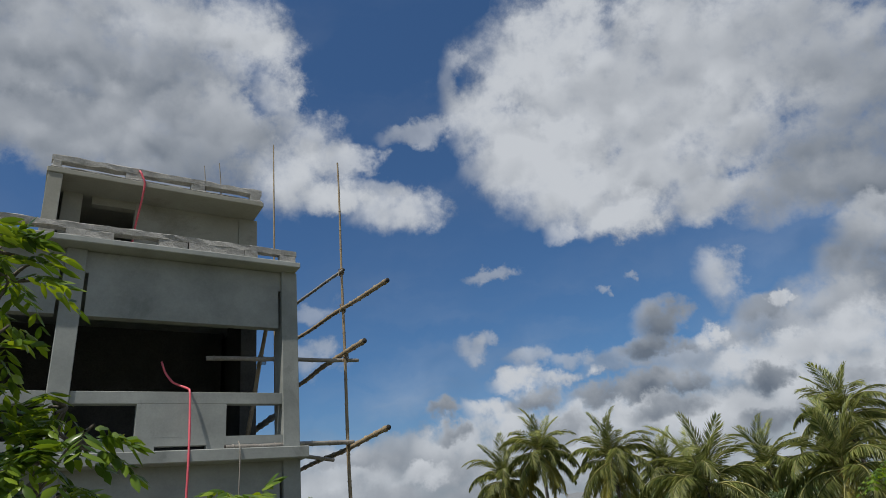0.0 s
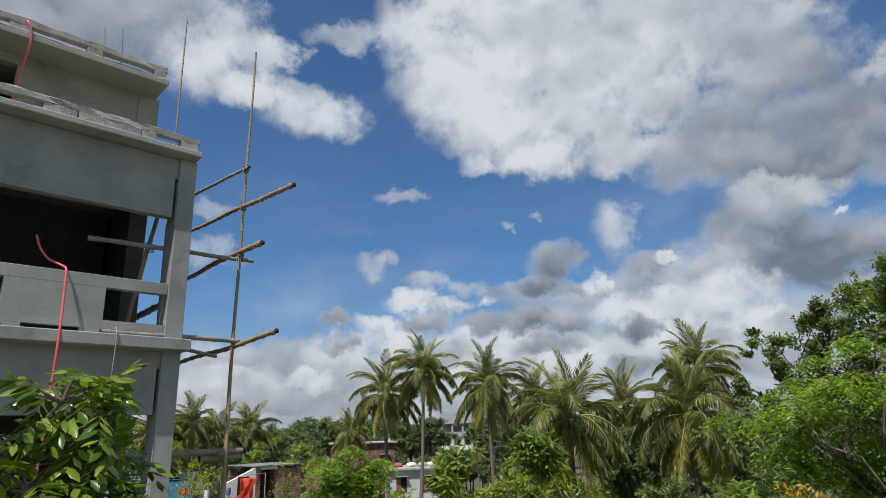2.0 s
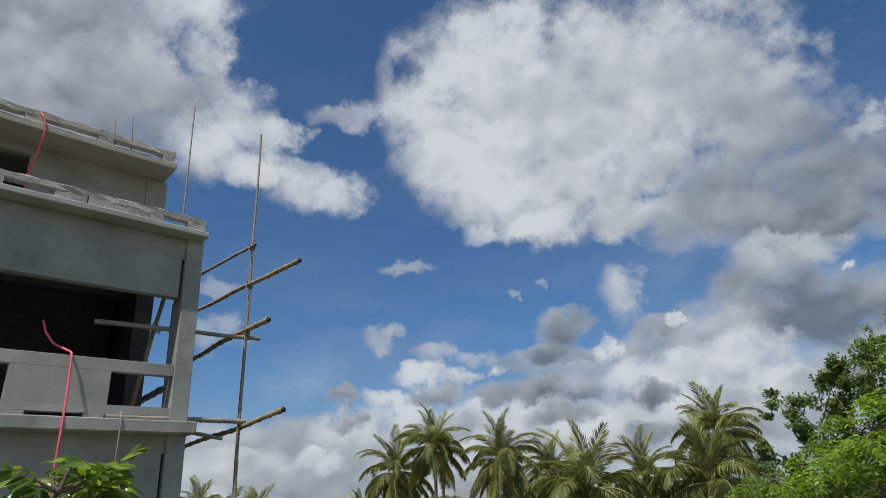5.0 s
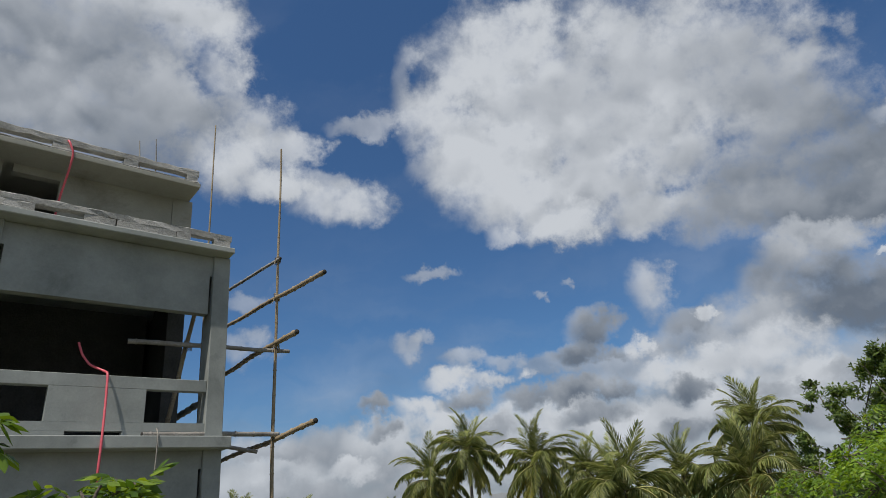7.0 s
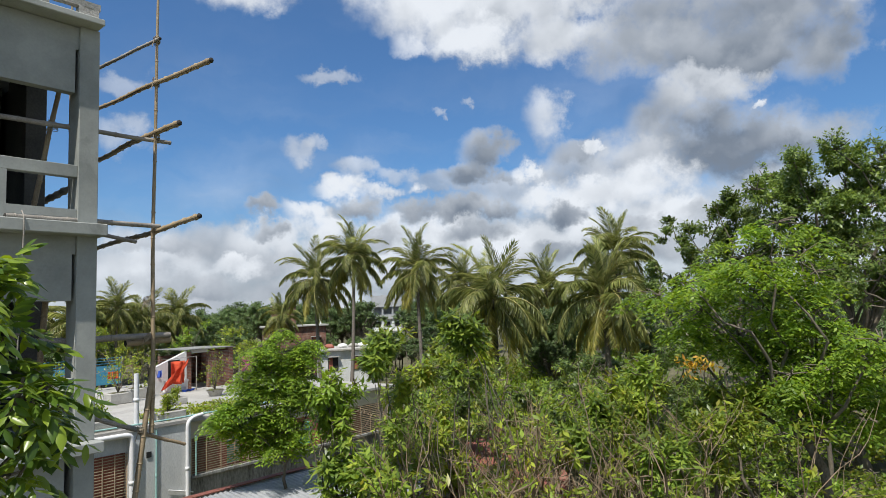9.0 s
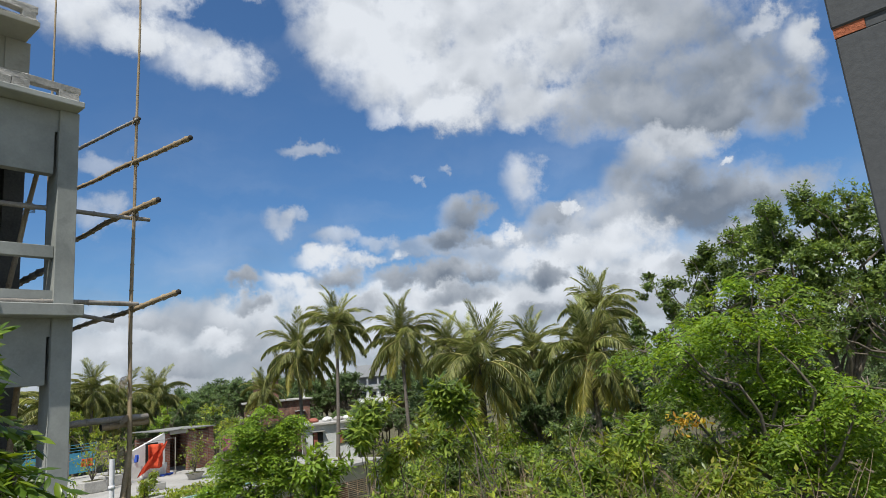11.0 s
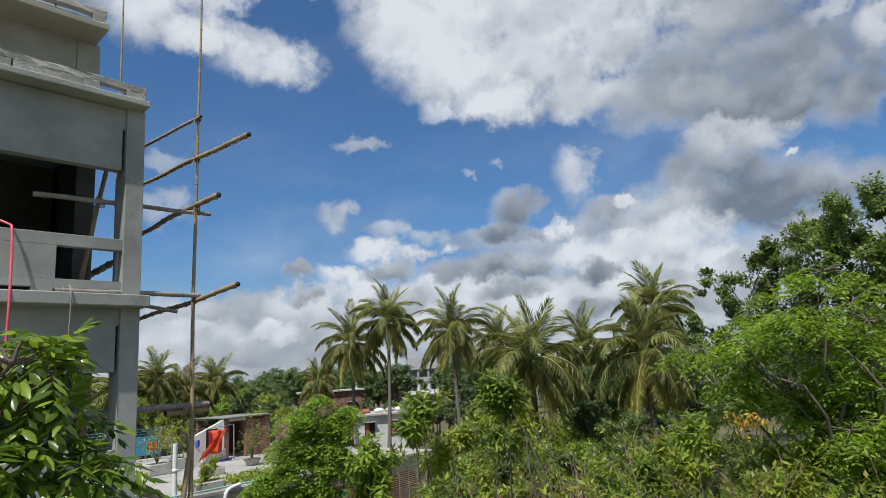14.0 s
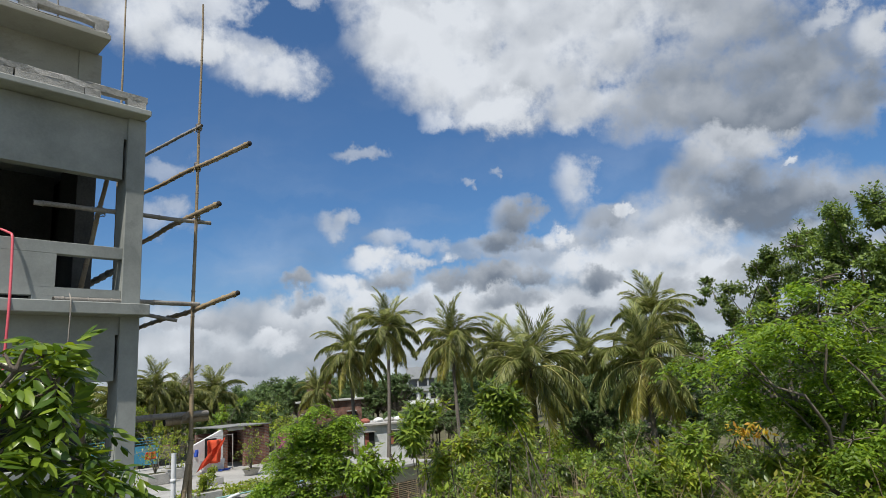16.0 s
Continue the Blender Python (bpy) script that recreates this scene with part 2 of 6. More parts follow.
def surface(name, dark, light, rough=0.85, scale=1.5, grain=40.0, bump=0.25, stretch=(1, 1, 1), stain=None, metal=0.0, spec=0.4, fine_part=0.5):
    """A mottled surface: large stains, fine grain and relief."""
    def build(t, b):
        v = coords(t, stretch)
        big = add(t, "ShaderNodeTexNoise", {"Vector": v, "Scale": scale, "Detail": 6.0, "Roughness": 0.62})
        fine = add(t, "ShaderNodeTexNoise", {"Vector": v, "Scale": grain, "Detail": 4.0, "Roughness": 0.7})
        mixed = add(t, "ShaderNodeMath", {0: big.outputs[0], 1: fine.outputs[0]}, operation="ADD")
        half = add(t, "ShaderNodeMix", {0: fine_part, 2: big.outputs[0], 3: fine.outputs[0]}, data_type="FLOAT")
        col = ramp(t, half.outputs[0], [(0.36, dark), (0.64, light)])
        if stain:
            blot = add(t, "ShaderNodeTexNoise", {"Vector": v, "Scale": scale * 0.6, "Detail": 9.0, "Roughness": 0.75, "Distortion": 0.6})
            f = ramp(t, blot.outputs[0], [(0.56, (0, 0, 0)), (0.72, (0.8, 0.8, 0.8))])
            col = add(t, "ShaderNodeMix", {0: f, 6: col, 7: (*stain, 1)}, data_type="RGBA").outputs[2]
        t.links.new(col, b.inputs["Base Color"])
        b.inputs["Roughness"].default_value, b.inputs["Metallic"].default_value = rough, metal
        b.inputs["Specular IOR Level"].default_value = spec
        bm_ = add(t, "ShaderNodeBump", {"Height": mixed.outputs[0], "Strength": bump, "Distance": 0.02})
        t.links.new(bm_.outputs[0], b.inputs["Normal"])
    return material(name, build)


def leafy(name, colors, gloss=0.45, through_light=0.35):
    """Leaves: each its own green, shiny above, letting some light through."""
    def build(t, b):
        geo = add(t, "ShaderNodeNewGeometry")
        info = add(t, "ShaderNodeObjectInfo")
        step = 1.0 / (len(colors) - 1)
        col = ramp(t, geo.outputs["Random Per Island"], [(i * step, c) for i, c in enumerate(colors)])
        big = add(t, "ShaderNodeTexNoise", {"Vector": coords(t), "Scale": 0.9, "Detail": 2.0})
        val = add(t, "ShaderNodeMapRange", {0: big.outputs[0], 1: 0.3, 2: 0.7, 3: 0.75, 4: 1.25})
        each = add(t, "ShaderNodeMapRange", {0: info.outputs["Random"], 3: 0.85, 4: 1.15})
        val2 = add(t, "ShaderNodeMath", {0: val.outputs[0], 1: each.outputs[0]}, operation="MULTIPLY")
        hsv = add(t, "ShaderNodeHueSaturation", {"Color": col, "Value": val2.outputs[0]})
        t.links.new(hsv.outputs[0], b.inputs["Base Color"])
        b.inputs["Roughness"].default_value, b.inputs["Specular IOR Level"].default_value = gloss, 0.4
        lit = add(t, "ShaderNodeHueSaturation", {"Color": hsv.outputs[0], "Hue": 0.485, "Saturation": 1.1, "Value": 1.5})
        tr = add(t, "ShaderNodeBsdfTranslucent", {"Color": lit.outputs[0]})
        mix = add(t, "ShaderNodeMixShader", {0: through_light, 1: b.outputs[0], 2: tr.outputs[0]})
        t.links.new(mix.outputs[0], t.nodes["Material Output"].inputs[0])
    return material(name, build)


def bricky(name):
    def build(t, b):
        v = coords(t)
        sep = add(t, "ShaderNodeSeparateXYZ", {0: v})
        along = add(t, "ShaderNodeMath", {0: sep.outputs[0], 1: sep.outputs[1]}, operation="ADD")
        flat = add(t, "ShaderNodeCombineXYZ", {0: along.outputs[0], 1: sep.outputs[2]})
        br = add(t, "ShaderNodeTexBrick", {"Vector": flat.outputs[0], "Color1": (0.27, 0.10, 0.065, 1), "Color2": (0.17, 0.075, 0.05, 1), "Mortar": (0.25, 0.22, 0.19, 1),
                                          "Scale": 1.0, "Mortar Size": 0.012, "Brick Width": 0.25, "Row Height": 0.08})
        n = add(t, "ShaderNodeTexNoise", {"Vector": v, "Scale": 1.8, "Detail": 6.0})
        f = ramp(t, n.outputs[0], [(0.35, (0.45, 0.42, 0.4)), (0.65, (1.1, 1.05, 1.0))])
        mul = add(t, "ShaderNodeMix", {0: 1.0, 6: br.outputs[0], 7: f}, data_type="RGBA", blend_type="MULTIPLY")
        t.links.new(mul.outputs[2], b.inputs["Base Color"])
        b.inputs["Roughness"].default_value = 0.9
        t.links.new(add(t, "ShaderNodeBump", {"Height": br.outputs[1], "Strength": 0.5, "Distance": -0.01}).outputs[0], b.inputs["Normal"])
    return material(name, build)


PLASTER = surface("cement_plaster", (0.225, 0.24, 0.225), (0.375, 0.39, 0.365), 0.9, 0.9, 26, 0.12, stain=(0.125, 0.135, 0.13), fine_part=0.15)
PLASTER_PENT = surface("cement_plaster_warm", (0.28, 0.275, 0.23), (0.38, 0.37, 0.315), 0.9, 0.9, 30, 0.2, stain=(0.20, 0.19, 0.155), fine_part=0.2)
ROUGH_CONCRETE = surface("cast_concrete", (0.30, 0.29, 0.265), (0.50, 0.485, 0.45), 0.95, 3.0, 25, 0.8, stain=(0.18, 0.17, 0.155))
# bare concrete inside the open storeys, darkened to carry the rooms' shade
SHADED_CONCRETE = surface("bare_shaded_concrete", (0.05, 0.05, 0.05), (0.095, 0.095, 0.09), 0.95, 2.0, 25, 0.5)
BAMBOO = surface("weathered_bamboo", (0.20, 0.145, 0.085), (0.42, 0.33, 0.21), 0.6, 3.0, 60, 0.3, stain=(0.14, 0.11, 0.08))
BAMBOO_GREY = surface("grey_bamboo", (0.16, 0.145, 0.125), (0.40, 0.37, 0.325), 0.75, 3.0, 60, 0.3, stain=(0.10, 0.09, 0.08))
CUT_END = surface("dark_cut_end", (0.02, 0.018, 0.015), (0.05, 0.045, 0.04), 0.9)
ROPE = surface("jute_rope", (0.25, 0.2, 0.14), (0.42, 0.36, 0.27), 0.95, 8, 90, 0.5)
HOSE = surface("red_hose_pvc", (0.62, 0.09, 0.12), (0.78, 0.16, 0.19), 0.4, 6, 40, 0.05)
BRICK = bricky("red_brick")
BRICK_CHIP = surface("orange_brick", (0.26, 0.075, 0.035), (0.40, 0.13, 0.06), 0.9, 12, 60, 0.4)
PILLAR = surface("dark_plaster", (0.06, 0.064, 0.068), (0.085, 0.09, 0.094), 0.9, 2.0, 40, 0.1)
HOUSE_WALL = surface("weathered_whitewash", (0.46, 0.48, 0.48), (0.68, 0.69, 0.68), 0.9, 1.4, 30, 0.2, (1, 1, 0.35), stain=(0.22, 0.225, 0.22))
HOUSE_CREAM = surface("cream_wall", (0.45, 0.40, 0.30), (0.60, 0.55, 0.43), 0.9, 1.0, 30, 0.2)
MOULDY = surface("mould_streaked_wall", (0.07, 0.07, 0.065), (0.36, 0.36, 0.34), 0.95, 1.5, 20, 0.2, (1, 1, 0.25))
ROOF_CEMENT = surface("roof_screed", (0.30, 0.29, 0.27), (0.44, 0.43, 0.40), 0.9, 0.8, 30, 0.15, stain=(0.21, 0.20, 0.18))
WHITE_PVC = surface("white_pvc", (0.66, 0.67, 0.68), (0.78, 0.79, 0.8), 0.4, 4, 40, 0.02)
TEAL_PVC = surface("teal_pvc", (0.22, 0.42, 0.40), (0.34, 0.55, 0.52), 0.45, 4, 40, 0.02)
TIN = surface("galvanised_tin", (0.26, 0.275, 0.29), (0.38, 0.395, 0.41), 0.55, 0.8, 12, 0.05, metal=0.2, stain=(0.22, 0.21, 0.21))
RUST_TIN = surface("rust_red_tin", (0.16, 0.055, 0.04), (0.27, 0.10, 0.075), 0.75, 1.2, 20, 0.1, stain=(0.33, 0.2, 0.15))
TERRACOTTA = surface("terracotta_paint", (0.26, 0.085, 0.06), (0.38, 0.14, 0.10), 0.85, 2, 30, 0.1)
BAR_PAINT = surface("tan_bar_paint", (0.42, 0.31, 0.2), (0.55, 0.43, 0.3), 0.6, 5, 40, 0.05)
GREEN_MESH = surface("green_screen_panel", (0.08, 0.30, 0.22), (0.17, 0.45, 0.34), 0.7, 10, 80, 0.2)
# near-black for sheets that stand for the shade of rooms and holes
ROOM_SHADE = surface("painted_room_shade", (0.015, 0.015, 0.015), (0.03, 0.03, 0.03), 0.95)
SOIL = surface("dry_soil_and_litter", (0.06, 0.062, 0.03), (0.16, 0.145, 0.08), 0.95, 0.35, 6, 0.4, stain=(0.06, 0.10, 0.026))
# slightly bluish green: the distance haze is part of this base colour
HAZY_WOOD = surface("hazy_distant_woods", (0.025, 0.045, 0.03), (0.055, 0.085, 0.05), 0.95, 0.05, 0.25, 0.5)
BARK = surface("grey_brown_bark", (0.09, 0.075, 0.058), (0.21, 0.18, 0.14), 0.95, 5, 40, 0.7, (1, 1, 0.4))
TWIG = surface("pale_dry_twig", (0.16, 0.118, 0.075), (0.31, 0.235, 0.155), 0.9, 4, 40, 0.4)
PALM_BARK = surface("palm_bark", (0.11, 0.095, 0.08), (0.22, 0.195, 0.165), 0.95, 5, 30, 0.6, (1, 1, 3))
PALM_RIB = surface("palm_rib", (0.20, 0.20, 0.06), (0.36, 0.33, 0.12), 0.6, 3, 20, 0.1)
COCONUT = surface("orange_green_coconut", (0.38, 0.13, 0.03), (0.52, 0.24, 0.06), 0.5, 6, 30, 0.1)
CLOTH_RED = surface("red_cloth", (0.55, 0.05, 0.02), (0.70, 0.12, 0.05), 0.9, 6, 60, 0.1)
CLOTH_BLUE = surface("blue_cloth", (0.03, 0.07, 0.38), (0.06, 0.13, 0.52), 0.9, 6, 60, 0.1)
CLOTH_PINK = surface("pink_cloth", (0.42, 0.05, 0.22), (0.56, 0.11, 0.32), 0.9, 6, 60, 0.1)
CLOTH_GREY = surface("grey_cloth", (0.20, 0.20, 0.20), (0.36, 0.35, 0.34), 0.9, 6, 60, 0.1)
CLOTH_WHITE = surface("white_cloth", (0.62, 0.62, 0.60), (0.76, 0.76, 0.74), 0.9, 6, 60, 0.1)
BLUE_NET = surface("blue_green_net", (0.04, 0.20, 0.33), (0.09, 0.34, 0.45), 0.8, 4, 60, 0.2)
FAR_WHITE = surface("distant_white_paint", (0.60, 0.61, 0.61), (0.72, 0.73, 0.73), 0.9, 0.5, 8, 0.05)
FAR_GREY = surface("distant_grey_concrete", (0.30, 0.31, 0.32), (0.42, 0.43, 0.44), 0.9, 0.5, 8, 0.05)

LEAF_NEAR = leafy("near_glossy_leaf", [(0.05, 0.10, 0.017), (0.12, 0.21, 0.028), (0.31, 0.42, 0.045), (0.075, 0.15, 0.023)], 0.3, 0.38)
LEAF_FEATHER = leafy("feathery_leaf", [(0.08, 0.15, 0.022), (0.16, 0.265, 0.034), (0.29, 0.40, 0.05), (0.11, 0.20, 0.028)], 0.42, 0.48)
LEAF_DARK = leafy("dark_leaf", [(0.065, 0.11, 0.028), (0.11, 0.17, 0.04), (0.21, 0.28, 0.058), (0.09, 0.145, 0.036)], 0.38, 0.35)
LEAF_MANGO = leafy("deep_green_leaf", [(0.085, 0.145, 0.027), (0.16, 0.24, 0.038), (0.28, 0.355, 0.052)], 0.35, 0.38)
LEAF_YELLOW = leafy("yellow_green_leaf", [(0.19, 0.30, 0.035), (0.29, 0.40, 0.05), (0.13, 0.24, 0.03)], 0.45, 0.4)
LEAF_ORANGE = leafy("orange_leaf", [(0.50, 0.26, 0.025), (0.42, 0.33, 0.04), (0.36, 0.18, 0.03)], 0.5, 0.35)
LEAF_SHRUB = leafy("shrub_leaf", [(0.12, 0.19, 0.027), (0.22, 0.31, 0.042), (0.37, 0.43, 0.06), (0.13, 0.20, 0.027), (0.36, 0.34, 0.06)], 0.38, 0.4)
LEAF_PALM = leafy("coconut_frond", [(0.11, 0.14, 0.046), (0.22, 0.255, 0.082), (0.37, 0.38, 0.14), (0.165, 0.20, 0.062)], 0.32, 0.4)
LEAF_PALM_OLD = leafy("yellowing_frond", [(0.33, 0.34, 0.085), (0.48, 0.44, 0.13), (0.26, 0.28, 0.075)], 0.4, 0.4)
LEAF_FAR = leafy("distant_leaf", [(0.07, 0.115, 0.04), (0.105, 0.165, 0.055), (0.16, 0.215, 0.075)], 0.55, 0.3)

# ---- building blocks ----


def mesh_object(name, verts, faces, mats, parent=None, label="", smooth=False, slots=None):
    me = bpy.data.meshes.new(name)
    verts = np.asarray(verts, np.float32).reshape(-1, 3)
    if isinstance(faces, np.ndarray):
        k = faces.shape[1]
        me.vertices.add(len(verts))
        me.vertices.foreach_set("co", verts.ravel())
        me.loops.add(faces.size)
        me.loops.foreach_set("vertex_index", faces.astype(np.int32).ravel())
        me.polygons.add(len(faces))
        me.polygons.foreach_set("loop_start", np.arange(0, faces.size, k, dtype=np.int32))
        me.update(calc_edges=True)
    else:
        me.from_pydata(verts.tolist(), [], faces)
    for m in mats if isinstance(mats, (list, tuple)) else [mats]:
        me.materials.append(m)
    if slots is not None:
        me.polygons.foreach_set("material_index", np.asarray(slots, np.int32))
    if smooth:
        me.polygons.foreach_set("use_smooth", np.ones(len(me.polygons), bool))
    ob = new(name, me)
    if parent is not None:
        ob.parent = parent
    if label:
        ob["label"] = label
    return ob


def part(name, bm, mat, parent, label=""):
    me = bpy.data.meshes.new(name)
    bm.to_mesh(me)
    bm.free()
    me.materials.append(mat)
    ob = new(name, me)
    ob.parent = parent
    if label:
        ob["label"] = label
    return ob


def empty(name, m, label, category, group="", kind=""):
    ob = new(name)
    ob.matrix_world = m
    ob.empty_display_size = 0.2
    return tagged(ob, label, category, group, kind)


def box(lo, hi, bevel=0.0, bm=None):
    bm = bm or bmesh.new()
    made = bmesh.ops.create_cube(bm, size=1.0, matrix=Matrix.LocRotScale([(a + b) / 2 for a, b in zip(lo, hi)], None, [abs(b - a) for a, b in zip(lo, hi)]))
    if bevel:
        edges = {e for v in made["verts"] for e in v.link_edges}
        bmesh.ops.bevel(bm, geom=list(edges), offset=bevel, segments=1, affect="EDGES")
    return bm


def rough_bar(lo, hi, cut=0.25, amount=0.012, seed=0):
    """A cast bar with broken, uneven edges; it is cut along its longest side."""
    bm = box(lo, hi)
    size = [abs(b - a) for a, b in zip(lo, hi)]
    axis = size.index(max(size))
    n = int(size[axis] / cut)
    for i in range(1, n):
        at = Vector(lo)
        at[axis] = min(lo[axis], hi[axis]) + size[axis] * i / n
        no = Vector((0, 0, 0))
        no[axis] = 1
        bmesh.ops.bisect_plane(bm, geom=bm.verts[:] + bm.edges[:] + bm.faces[:], plane_co=at, plane_no=no)
    edges = [e for e in bm.edges if abs((e.verts[0].co - e.verts[1].co).normalized()[axis]) > 0.9]
    bmesh.ops.bevel(bm, geom=edges, offset=min(0.012, amount), segments=1, affect="EDGES")
    rng = random.Random(seed)
    for v in bm.verts:
        for k in range(3):
            if k != axis:
                v.co[k] += rng.uniform(-amount, amount)
    return bm


def tubes(paths, sides=5):
    """Vertices and faces of tapered tubes; each path is (points, radii)."""
    V, Fc, base = [], [], 0
    ring = np.arange(sides) * 2 * np.pi / sides
    for pts, rad in paths:
        pts, rad = np.asarray(pts, float), np.asarray(rad, float)
        tan = np.gradient(pts, axis=0)
        tan /= np.linalg.norm(tan, axis=1, keepdims=True) + 1e-9
        ref = np.array([0, 0, 1.0]) if abs(tan[0, 2]) < 0.8 else np.array([1.0, 0, 0])
        s = np.cross(tan, ref)
        s /= np.linalg.norm(s, axis=1, keepdims=True) + 1e-9
        u = np.cross(s, tan)
        V.append((pts[:, None] + rad[:, None, None] * (np.cos(ring)[None, :, None] * s[:, None] + np.sin(ring)[None, :, None] * u[:, None])).reshape(-1, 3))
        n = len(pts)
        i, j = np.meshgrid(np.arange(n - 1), np.arange(sides), indexing="ij")
        k = (j + 1) % sides
        Fc.append((base + np.stack([i * sides + j, i * sides + k, (i + 1) * sides + k, (i + 1) * sides + j], -1)).reshape(-1, 4))
        base += n * sides
    return np.concatenate(V), np.concatenate(Fc)


def unit(a):
    return a / (np.linalg.norm(a, axis=-1, keepdims=True) + 1e-9)


def leaves(P, D, N, L, W, fold=0.25, droop=0.15):
    """Pointed leaves, two folded triangles each: base P, way D, upper side N, length L, width W."""
    P, D, N = np.asarray(P), unit(np.asarray(D)), np.asarray(N)
    L, W = np.broadcast_to(L, len(P))[:, None], np.broadcast_to(W, len(P))[:, None]
    S = unit(np.cross(D, N))
    N = np.cross(S, D)
    mid = P + D * L * 0.45
    v = np.stack([P, mid + S * W * 0.5 - N * W * fold, P + D * L - N * L * droop, mid - S * W * 0.5 - N * W * fold], 1)
    f = np.array([[0, 1, 2], [0, 2, 3]])
    return v.reshape(-1, 3), (np.arange(len(P))[:, None, None] * 4 + f).reshape(-1, 3)


def oval_leaves(P, D, N, L, W):
    """Fuller leaves for what is near: six triangles, rounded outline, folded and bent."""
    P, D, N = np.asarray(P), unit(np.asarray(D)), np.asarray(N)
    L, W = np.broadcast_to(L, len(P))[:, None], np.broadcast_to(W, len(P))[:, None]
    S = unit(np.cross(D, N))
    N = np.cross(S, D)
    def at(t, s):
        return P + D * L * t + S * W * s - N * (L * 0.35 * t * t + W * 0.22 * abs(s) * 2)
    v = np.stack([at(0, 0), at(0.25, 0.40), at(0.6, 0.46), at(1, 0), at(0.6, -0.46), at(0.25, -0.40), at(0.45, 0)], 1)
    f = np.array([[0, 1, 6], [1, 2, 6], [2, 3, 6], [3, 4, 6], [4, 5, 6], [5, 0, 6]])
    return v.reshape(-1, 3), (np.arange(len(P))[:, None, None] * 7 + f).reshape(-1, 3)


def sprays(rng, P, out, length, pairs, leaf_len, leaf_w, droop=0.35, fuller=False):
    """Compound leaves: leaflets in pairs along a drooping rib that starts at P and goes out."""
    n = len(P)
    out = unit(out)
    Ls = length * rng.uniform(0.7, 1.2, n)
    side = unit(np.cross(out, np.array([0, 0, 1.0]) + rng.normal(0, 0.15, (n, 3))))
    up = np.cross(side, out)
    t = (np.arange(pairs) + 0.7) / pairs
    rib = P[:, None] + out[:, None] * (Ls[:, None] * t)[..., None] - np.array([0, 0, 1.0]) * (Ls[:, None] * droop * t * t)[..., None]
    PP, DD, NN = [], [], []
    for sgn in (-1, 1):
        PP.append(rib)
        DD.append(side[:, None] * sgn + out[:, None] * (0.35 + 0.5 * t)[None, :, None] - np.array([0, 0, 0.28]) + rng.normal(0, 0.14, rib.shape))
        NN.append(up[:, None] + rng.normal(0, 0.25, rib.shape))
    P2, D2, N2 = (np.concatenate(a, 1).reshape(-1, 3) for a in (PP, DD, NN))
    ll = leaf_len * rng.uniform(0.75, 1.2, len(P2))
    return (oval_leaves if fuller else leaves)(P2, D2, N2, ll, ll * leaf_w / leaf_len)


def tufts(rng, P, out, per, leaf_len, leaf_w, spread=0.8, hang=0.25):
    """Bunches of simple leaves round the tips P."""
    P2 = np.repeat(P, per, 0) + rng.normal(0, leaf_len * 0.35, (len(P) * per, 3))
    D = np.repeat(unit(out), per, 0) * 0.6 + rng.normal(0, spread, P2.shape) - np.array([0, 0, hang])
    N = np.array([0, 0, 0.9]) + rng.normal(0, 0.45, P2.shape)
    ll = leaf_len * rng.uniform(0.65, 1.25, len(P2))
    return leaves(P2, D, N, ll, ll * leaf_w / leaf_len)


def whorls(rng, P, axis, per, leaf_len, leaf_w, spread=75.0, hang=0.3, fuller=False):
    """Simple leaves set round each twig's tip P like spokes, opening away from the twig's axis and hanging a little."""
    n = len(P)
    axis = unit(np.asarray(axis))
    s = unit(np.cross(axis, rng.normal(0, 1, (n, 3))))
    u = np.cross(axis, s)
    k = np.arange(per)
    phi = k * 2.4 + rng.uniform(0, 6.28, (n, 1))
    tilt = np.radians(spread) * (0.45 + 0.75 * k / per) + rng.normal(0, 0.16, (n, per))
    D = axis[:, None] * np.cos(tilt)[..., None] + (s[:, None] * np.cos(phi)[..., None] + u[:, None] * np.sin(phi)[..., None]) * np.sin(tilt)[..., None]
    D = D - np.array([0, 0, hang])
    N = axis[:, None] + np.array([0, 0, 0.7]) + rng.normal(0, 0.22, (n, per, 3))
    P2 = P[:, None] - axis[:, None] * (leaf_len * 0.9 * k / per)[None, :, None] + rng.normal(0, leaf_len * 0.08, (n, per, 3))
    ll = leaf_len * rng.uniform(0.7, 1.2, n * per)
    return (oval_leaves if fuller else leaves)(P2.reshape(-1, 3), D.reshape(-1, 3), N.reshape(-1, 3), ll, ll * leaf_w / leaf_len)


